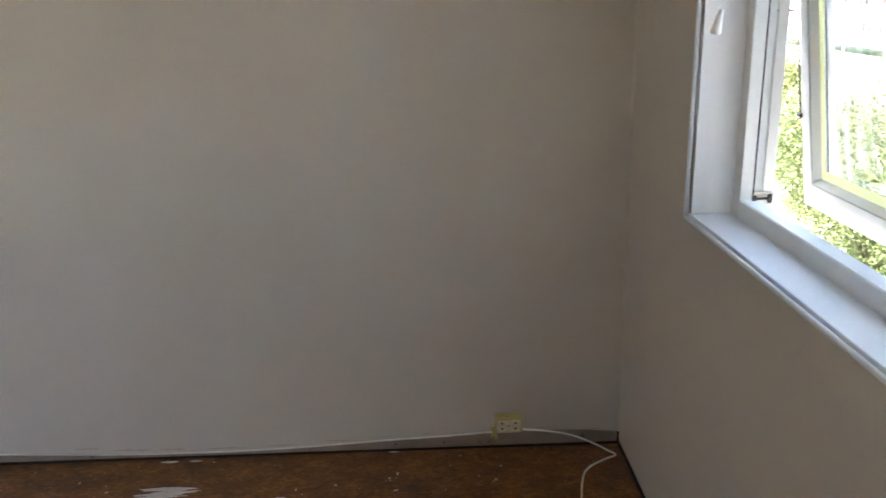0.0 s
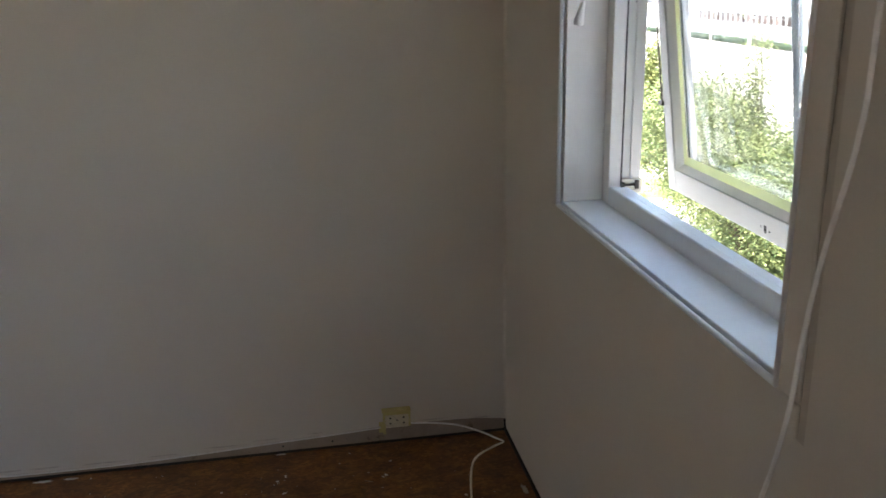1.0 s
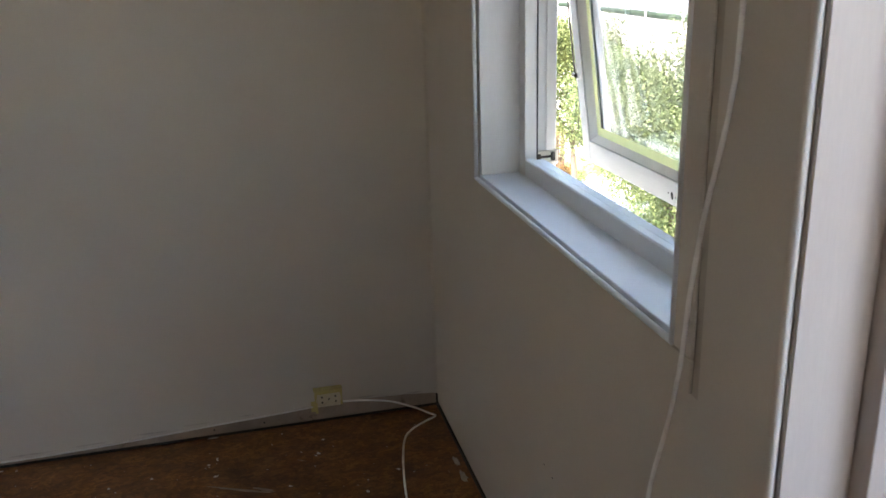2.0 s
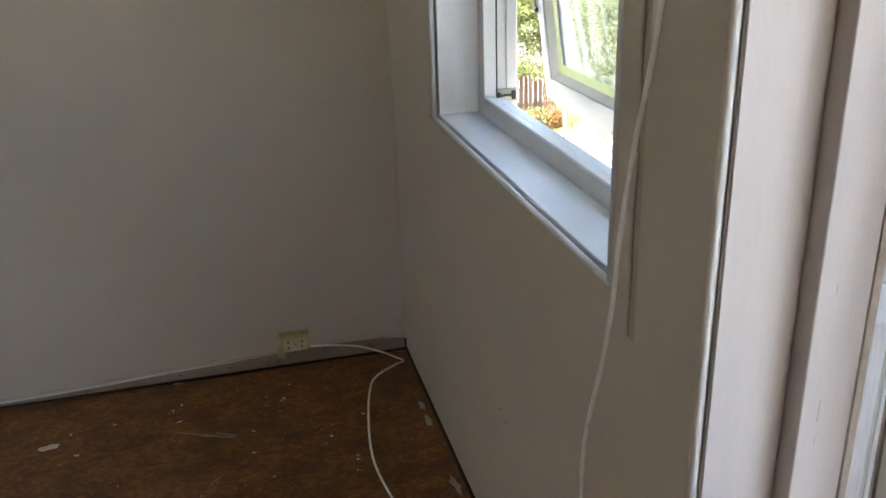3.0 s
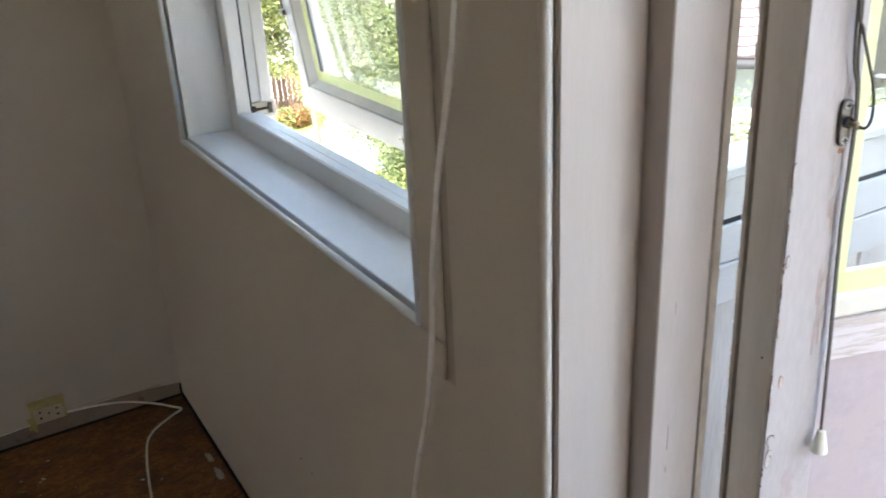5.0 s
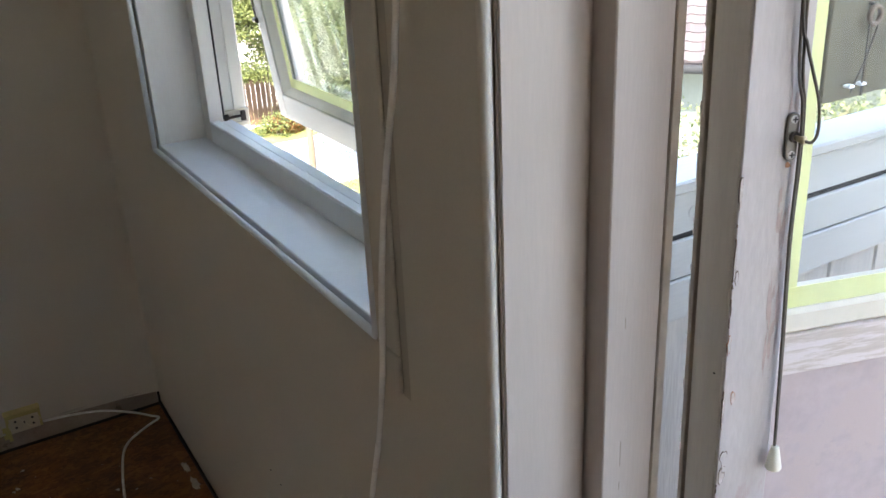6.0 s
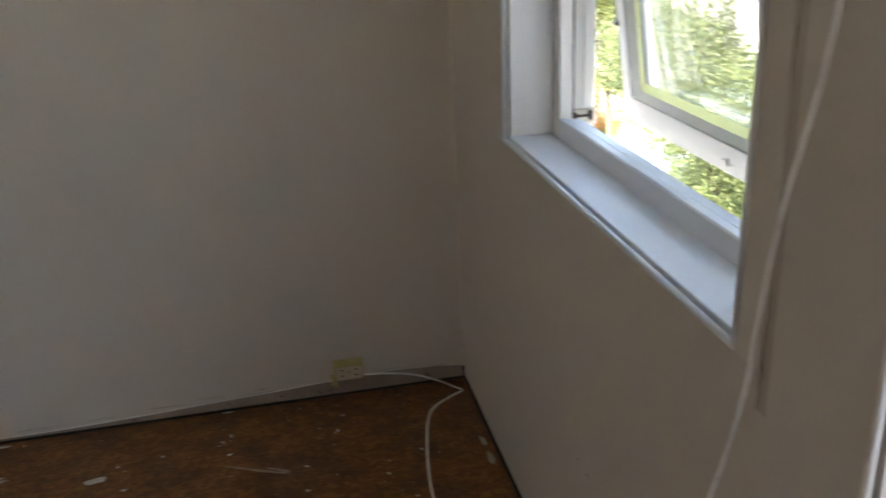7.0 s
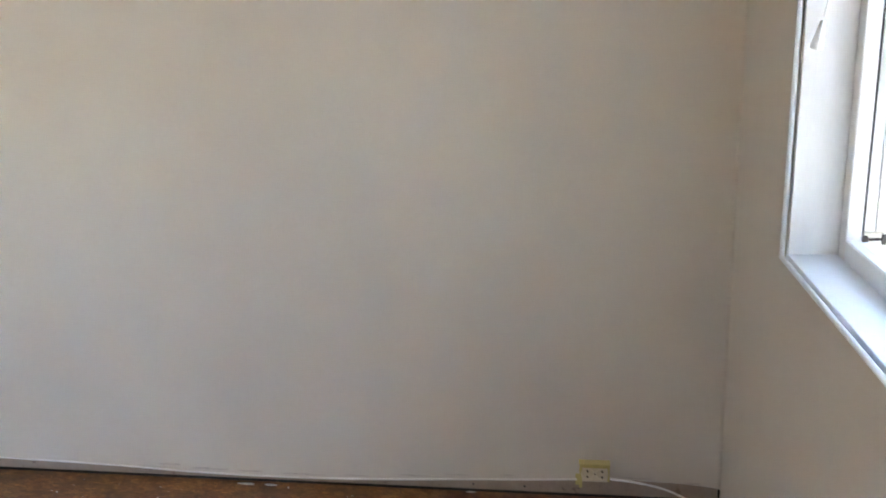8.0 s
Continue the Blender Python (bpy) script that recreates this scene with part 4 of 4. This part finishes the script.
part("hanging_cord", tube(spline([(0.893, -1.572, 1.192), (0.894, -1.572, 1.14), (0.895, -1.572, 1.077)]), 0.0016, 6), M_cord, screen)
part("hanging_cord", tube(spline([(0.917, -1.572, 1.190), (0.897, -1.572, 1.140), (0.867, -1.572, 1.085)]), 0.0016, 6), M_cord, screen)
for x in (0.868, 0.898):
    part("clip", box((x - 0.007, -1.575, 1.093), (x + 0.007, -1.5602, 1.098), 0.002), M_trim, screen)

# ---- ground ----
bm = bmesh.new()
bmesh.ops.create_grid(bm, x_segments=24, y_segments=24, size=1500)
bmesh.ops.translate(bm, verts=bm.verts, vec=(0, 0, GROUND))
tagged(part("ground", bm, M_gravel), "pale sunlit gravel ground", "ground", kind="structure")


def sheet(name, centre, rx, ry, turn, mat, label, category, seed, up=0.03, n=40, rag=0.12):
    """A flat patch with a wavering edge, a little above the ground."""
    rnd = random.Random(seed)
    bm = bmesh.new()
    ca, sa = math.cos(radians(turn)), math.sin(radians(turn))
    top, low = [], []
    ph = [rnd.uniform(0, 6.28) for _ in range(4)]
    for k in range(n):
        a = 2 * math.pi * k / n
        j = 1 + rag * sum(math.sin((i + 2) * a + ph[i]) for i in range(4)) / 2
        u, v = rx * math.cos(a) * j, ry * math.sin(a) * j
        x, y = centre[0] + u * ca - v * sa, centre[1] + u * sa + v * ca
        top.append(bm.verts.new((x, y, GROUND + up)))
        low.append(bm.verts.new((x, y, GROUND - 0.05)))
    bm.faces.new(top)
    for k in range(n):
        bm.faces.new((low[k], low[(k + 1) % n], top[(k + 1) % n], top[k]))
    return tagged(part(name, bm, mat), label, category, kind="structure")


def away(az, d, z=GROUND):
    """A place at that compass bearing and distance from the room's middle."""
    return Vector((-0.5 + d * math.sin(radians(az)), -2.45 + d * math.cos(radians(az)), z))


sheet("lawn", away(25.5, 27.5), 3.4, 1.5, -20, M_lawn, "sunlit yellowing lawn", "lawn", 1)
sheet("lawn", away(20.0, 25.0), 1.6, 1.0, 10, M_lawn, "small sunlit lawn by the fence", "lawn", 2)
sheet("lawn", away(31, 19.0), 3.2, 1.5, -30, M_lawn, "sunlit lawn under the trees", "lawn", 3)
tagged(part("grass_verge", box((40.6, 25, GROUND - 0.1), (41.69, 105, GROUND + 0.45), 0.15), M_hedge_grass), "strip of green grass before the long building", "grass", kind="structure")
tagged(part("pavement", box((33.0, 25, GROUND - 0.1), (39.6, 105, GROUND + 0.06), 0.02), M_concrete), "pale sunlit pavement along the road", "pavement", kind="structure")
tagged(part("road", box((39.62, 20, GROUND - 0.1), (40.58, 110, GROUND + 0.02)), M_asphalt), "narrow asphalt road before the grass strip", "road", kind="structure")


# ---- trees ----
def tree(name, base, clumps, leaves, size, mat, label, seed, category="tree", trunk=0.11, spray=26):
    """A tapered trunk with limbs that reach into clumps of many small leaves. clumps: (dx, dy, z, radius across, radius up)."""
    rnd = random.Random(seed)
    t = thing(name, base, label, category)
    bm = bmesh.new()
    fork = Vector((base[0], base[1], min(c[2] for c in clumps) - 0.1))
    tube(spline([base, (base + fork) / 2 + Vector((0.06, -0.04, 0)), fork], 4), [trunk * (1 - 0.5 * k / 8) for k in range(9)], 8, bm)
    for dx, dy, z, r, h in clumps:
        tip = Vector((base[0] + dx, base[1] + dy, z + h * 0.5))
        mid = fork.lerp(tip, 0.5) + Vector((rnd.uniform(-.1, .1), rnd.uniform(-.1, .1), 0.1))
        pts = spline([fork, mid, tip], 4)
        tube(pts, [trunk * 0.28 * (1 - 0.85 * k / (len(pts) - 1)) for k in range(len(pts))], 6, bm)
        for _ in range(7):
            a = rnd.uniform(0, 6.28)
            end = Vector((base[0] + dx + r * 0.9 * math.cos(a), base[1] + dy + r * 0.9 * math.sin(a), z + rnd.uniform(-.7, .9) * h))
            st = fork.lerp(tip, rnd.uniform(0.4, 1.0))
            tube([st, st.lerp(end, 0.5) + Vector((0, 0, 0.05)), end], [0.008, 0.005, 0.002], 5, bm)
    part("trunk", bm, M_bark, t, smooth=True)
    verts, faces = [], []
    total = sum(c[3] ** 2 * c[4] for c in clumps)
    for dx, dy, z, r, h in clumps:
        n = int(leaves * r * r * h / total)
        ph = [rnd.uniform(0, 6.28) for _ in range(6)]
        sprays = []
        for _ in range(max(6, n // spray)):
            a, e = rnd.uniform(0, 6.28), math.asin(rnd.uniform(-0.9, 1))
            q = (rnd.random() ** 0.45) * (1 + 0.22 * math.sin(3 * a + ph[0]) * math.cos(2 * e + ph[1]) + 0.14 * math.sin(5 * a + ph[2]))
            sprays.append(Vector((base[0] + dx + q * r * math.cos(a) * math.cos(e), base[1] + dy + q * r * math.sin(a) * math.cos(e), z + q * h * math.sin(e))))
        for i in range(n):
            c = sprays[i % len(sprays)] + Vector((rnd.gauss(0, 1), rnd.gauss(0, 1), rnd.gauss(0, 0.8))) * 0.085
            f = Vector((rnd.gauss(0, 1), rnd.gauss(0, 1), rnd.gauss(-0.4, 0.6))).normalized()
            s = f.cross(Vector((rnd.gauss(0, .5), rnd.gauss(0, .5), 1))).normalized()
            up = s.cross(f)
            l = size * rnd.uniform(0.7, 1.3)
            w = l * 0.34
            o = len(verts)
            verts += [c, c + f * l * 0.5 + s * w + up * w * 0.35, c + f * l, c + f * l * 0.5 - s * w + up * w * 0.35]
            faces += [(o, o + 1, o + 2), (o, o + 2, o + 3)]
    me = bpy.data.meshes.new("crown")
    me.from_pydata([tuple(v) for v in verts], [], faces)
    me.materials.append(mat)
    ob = new("crown", me)
    ob.parent, ob.matrix_parent_inverse = t, Matrix.Translation(t.location).inverted()
    ob["kind"] = "stuff"
    return t


tree("tree", away(29.8, 9.2), [(-0.80, 0.25, -0.02, 0.48, 0.48), (-0.62, 0.15, 0.36, 0.20, 0.20), (-0.50, 0.1, 0.56, 0.13, 0.14), (-0.45, 0.1, 0.02, 0.42, 0.40), (-0.20, -0.05, 0.34, 0.22, 0.48), (-0.17, -0.06, 0.80, 0.12, 0.22),
                               (-0.30, 0.15, -0.35, 0.75, 0.48), (-0.45, 0.20, -0.75, 0.55, 0.45), (0.30, -0.2, -0.75, 0.85, 0.60), (1.3, -0.5, -0.9, 0.8, 0.8),
                               (0.35, 0.0, -1.75, 1.0, 0.7), (0.95, -0.3, -1.3, 0.9, 0.8)],
     340000, 0.0295, M_leaf, "leafy green garden tree in full sun, near the house", 11, spray=30)
tree("tree", away(22.0, 19.0), [(-0.3, 0, -0.65, 1.0, 0.85), (0.6, -0.25, -0.50, 0.6, 0.72), (1.0, -0.4, -1.15, 0.5, 0.7), (0.55, -0.2, -1.85, 0.55, 0.8), (0.95, -0.35, -2.5, 0.6, 0.6), (-1.3, 0.2, -0.95, 0.8, 0.75), (-0.58, 0.25, -1.72, 0.5, 0.48), (0.15, -0.05, -1.55, 0.6, 0.6), (0.05, 0.0, -2.35, 0.5, 0.4), (0.8, -0.3, -1.9, 0.45, 0.5)],
     80000, 0.054, M_leaf2, "yellow-green garden tree beside the fence", 12)
tree("tree", away(56.5, 8.4), [(0, 0, -0.85, 0.9, 0.65), (-0.8, 0.6, -1.05, 0.8, 0.55), (-1.5, 1.1, -1.2, 0.7, 0.5), (0.9, -0.6, -0.9, 0.9, 0.6), (1.4, -1.0, -1.2, 0.9, 0.7)],
     11000, 0.05, M_leaf4, "pale green shrub before the neighbouring house", 13)
tree("bush", away(33.5, 66.0), [(0, 0, -3.9, 1.3, 0.8), (1.6, -0.8, -4.0, 1.2, 0.7)], 1500, 0.2, M_leaf3, "rust-coloured bush beside the road", 14, "bush", 0.06)
tree("bush", away(19.7, 25.4), [(0, 0, -3.32, 0.5, 0.22), (-0.5, 0.1, -3.25, 0.5, 0.25)], 2600, 0.075, M_leaf2, "climbing plant over the top of the fence", 17, "plant", 0.02)
tree("bush", away(20.6, 24.9), [(0.2, 0, -4.75, 0.5, 0.25), (-0.1, 0.1, -4.7, 0.3, 0.2)], 1800, 0.07, M_leaf3, "rust-coloured low bush before the fence", 18, "bush", 0.03)
tree("bush", away(20.0, 24.8), [(0, 0, -4.72, 0.6, 0.28), (0.9, 0.2, -4.8, 0.6, 0.2)], 1600, 0.08, M_leaf2, "low bush at the foot of the fence", 15, "bush", 0.05)

tree("bush", away(28.9, 19.6), [(-0.2, 0, -4.3, 1.1, 0.65), (0.9, -0.3, -4.2, 1.1, 0.75), (1.9, -0.7, -4.2, 1.1, 0.8), (0.4, 0.6, -4.0, 0.9, 0.6)], 30000, 0.055, M_leaf, "dense dark-green bush beside the pale paving", 16, "bush", 0.05)

# brown fence
fence = thing("fence", away(20.0, 26.0), "brown wooden board fence in the garden", "fence")
fa, fb = away(15.5, 26.0), away(21.5, 26.2)
run = fb - fa
turn = math.atan2(run.y, run.x)
n = int(run.length / 0.14)
for k in range(n):
    m = Matrix.Translation(fa + run * (k / n)) @ pose(0, 0, 0, 0, 0, math.degrees(turn))
    part("board", box((0, 0, 0.05), (0.136, 0.025, 1.62 + 0.03 * (k % 3)), 0.004), M_fence, fence, m=m)
for z in (0.4, 1.3):
    part("fence_rail", box((0, 0.026, z), (run.length, 0.07, z + 0.1)), M_fence, fence, m=Matrix.Translation(fa) @ pose(0, 0, 0, 0, 0, math.degrees(turn)))

# ---- the long building ----
block = thing("office_building", (45, 64, GROUND), "long white building with ribbons of brownish windows", "building")
BXF, PITCH, NW = 41.7, 1.0, 48
WY0, WWIDE, WHIGH = 37.8, 0.84, 0.92
ROWS = (-3.22, -0.74, 1.74)
ys = [37.0]
for k in range(NW):
    ys += [WY0 + k * PITCH, WY0 + k * PITCH + WWIDE]
ys += [86.3]
zs = [GROUND]
for z0 in ROWS:
    zs += [z0, z0 + WHIGH]
zs += [4.0]
cells = [(1 + 2 * k, 1 + 2 * j) for k in range(NW) for j in range(3)]
part("wall", holed_wall(ys, zs, cells, BXF, BXF + 0.35), M_render_white, block)
part("wall", box((BXF + 0.36, 37.0, GROUND), (BXF + 12, 86.3, 4.0)), M_render_white, block)
part("stair_tower", box((BXF - 0.5, 86.4, GROUND), (BXF + 12, 91.0, 5.5)), M_render_white, block)
part("roof", box((BXF - 0.3, 36.7, 4.01), (BXF + 12.3, 86.3, 4.3)), M_gutter, block)
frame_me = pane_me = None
for z0 in ROWS:
    for k in range(NW):
        y0 = WY0 + k * PITCH
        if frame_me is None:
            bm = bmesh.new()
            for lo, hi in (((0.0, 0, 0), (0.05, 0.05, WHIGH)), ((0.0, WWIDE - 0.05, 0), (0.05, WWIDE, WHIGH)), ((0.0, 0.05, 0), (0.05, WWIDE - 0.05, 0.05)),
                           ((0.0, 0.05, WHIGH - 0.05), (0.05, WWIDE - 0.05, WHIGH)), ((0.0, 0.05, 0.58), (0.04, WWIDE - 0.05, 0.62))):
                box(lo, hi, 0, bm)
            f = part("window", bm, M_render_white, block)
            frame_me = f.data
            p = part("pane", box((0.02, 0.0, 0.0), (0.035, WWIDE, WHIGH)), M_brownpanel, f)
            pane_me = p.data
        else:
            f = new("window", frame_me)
            f.parent, f.matrix_parent_inverse = block, Matrix.Translation(block.location).inverted()
            p = new("pane", pane_me)
            p.parent = f
        f.matrix_basis = Matrix.Translation((BXF, y0, z0))

b = Vector((40.2, 79.6, GROUND))
lamp = thing("street_lamp", b, "slim grey street lamp beside the road", "street lamp")
part("pole", tube([b, b + Vector((0, 0, 4)), b + Vector((0, 0, 7.5))], [0.09, 0.07, 0.05], 8), M_greyboard, lamp)
part("lamp_arm", tube([b + Vector((0, 0, 7.45)), b + Vector((-0.5, 0, 7.75)), b + Vector((-1.2, 0, 7.8))], 0.04, 6), M_greyboard, lamp)
part("lamp_head", box(tuple(b + Vector((-1.8, -0.15, 7.72))), tuple(b + Vector((-1.1, 0.15, 7.86))), 0.04), M_greyboard, lamp)
for px, py, bar in ((40.2, 72.0, 2.1), (40.2, 61.3, 0.0)):
    b = Vector((px, py, GROUND))
    post = thing("road_post", b, "short white road post with a side bar" if bar else "short plain white road post", "post", group="road posts")
    part("post", tube([b, b + Vector((0, 0, 1.0)), b + Vector((0, 0, 2.2))], [0.13, 0.12, 0.11], 8), M_trim, post)
    if bar:
        part("side_bar", box(tuple(b + Vector((-0.06, 0.1, 1.25))), tuple(b + Vector((0.06, bar, 1.42))), 0.02), M_trim, post)

# ---- the neighbour's garage ----
garage = thing("garage", away(51, 15), "small neighbouring garage with a pale tiled roof and dark gutter", "garage")
G = Matrix.Translation(away(50.0, 14.5)) @ pose(0, 0, 0, 0, 0, -50)
part("wall", box((-2.4, 0, 0), (5.5, 3.4, 3.55)), M_greenwall, garage, m=G)
SL = 20.0
roof_bm = bmesh.new()
for y0, z0, y1, z1 in ((-0.5, 3.72, 1.7, 3.72 + 2.2 * math.tan(radians(SL))), (3.9, 3.72, 1.7, 3.72 + 2.2 * math.tan(radians(SL)))):
    v = [roof_bm.verts.new(c) for c in ((-2.7, y0, z0 - 0.08), (5.8, y0, z0 - 0.08), (5.8, y1, z1 - 0.08), (-2.7, y1, z1 - 0.08),
                                        (-2.7, y0, z0 - 0.01), (5.8, y0, z0 - 0.01), (5.8, y1, z1 - 0.01), (-2.7, y1, z1 - 0.01))]
    for q in ((0, 1, 2, 3), (4, 5, 6, 7), (0, 1, 5, 4), (1, 2, 6, 5), (2, 3, 7, 6), (3, 0, 4, 7)):
        roof_bm.faces.new([v[i] for i in q])
roof = part("roof", roof_bm, M_tile, garage, "pale concrete tiled roof", m=G)
part("gutter", tube([G @ Vector((-2.75, -0.55, 3.63)), G @ Vector((1, -0.55, 3.63)), G @ Vector((5.85, -0.55, 3.63))], 0.07, 10), M_gutter, garage, "dark gutter", smooth=True)
part("ridge", tube([G @ Vector((-2.7, 1.7, 4.50)), G @ Vector((1, 1.7, 4.50)), G @ Vector((5.8, 1.7, 4.50))], 0.10, 8), M_tile, roof, smooth=True)
# roof tiles, course by course
bm = bmesh.new()
pts = [(-0.15, 0.018), (-0.11, 0.030), (-0.06, 0.034), (0.0, 0.016), (0.06, 0.012), (0.11, 0.014), (0.15, 0.018)]
rows = [[bm.verts.new((x, y, z + (0.022 if y == 0 else 0))) for x, z in pts] for y in (0.0, 0.36)]
base = [bm.verts.new((x, 0.0, -0.002)) for x, z in pts]
for i in range(len(pts) - 1):
    bm.faces.new((rows[0][i], rows[0][i + 1], rows[1][i + 1], rows[1][i]))
    bm.faces.new((base[i], base[i + 1], rows[0][i + 1], rows[0][i]))
tile_me = bpy.data.meshes.new("tile")
bm.to_mesh(tile_me)
bm.free()
tile_me.materials.append(M_tile)
course = 2.34 / 8
for r in range(8):
    for c in range(28):
        o = new("tile", tile_me)
        o.parent = roof
        o.matrix_basis = G @ pose(-2.55 + 0.3 * c, -0.52, 3.72) @ pose(0, 0, 0, SL, 0, 0) @ pose(0, course * r, 0, 0, 0, 0)
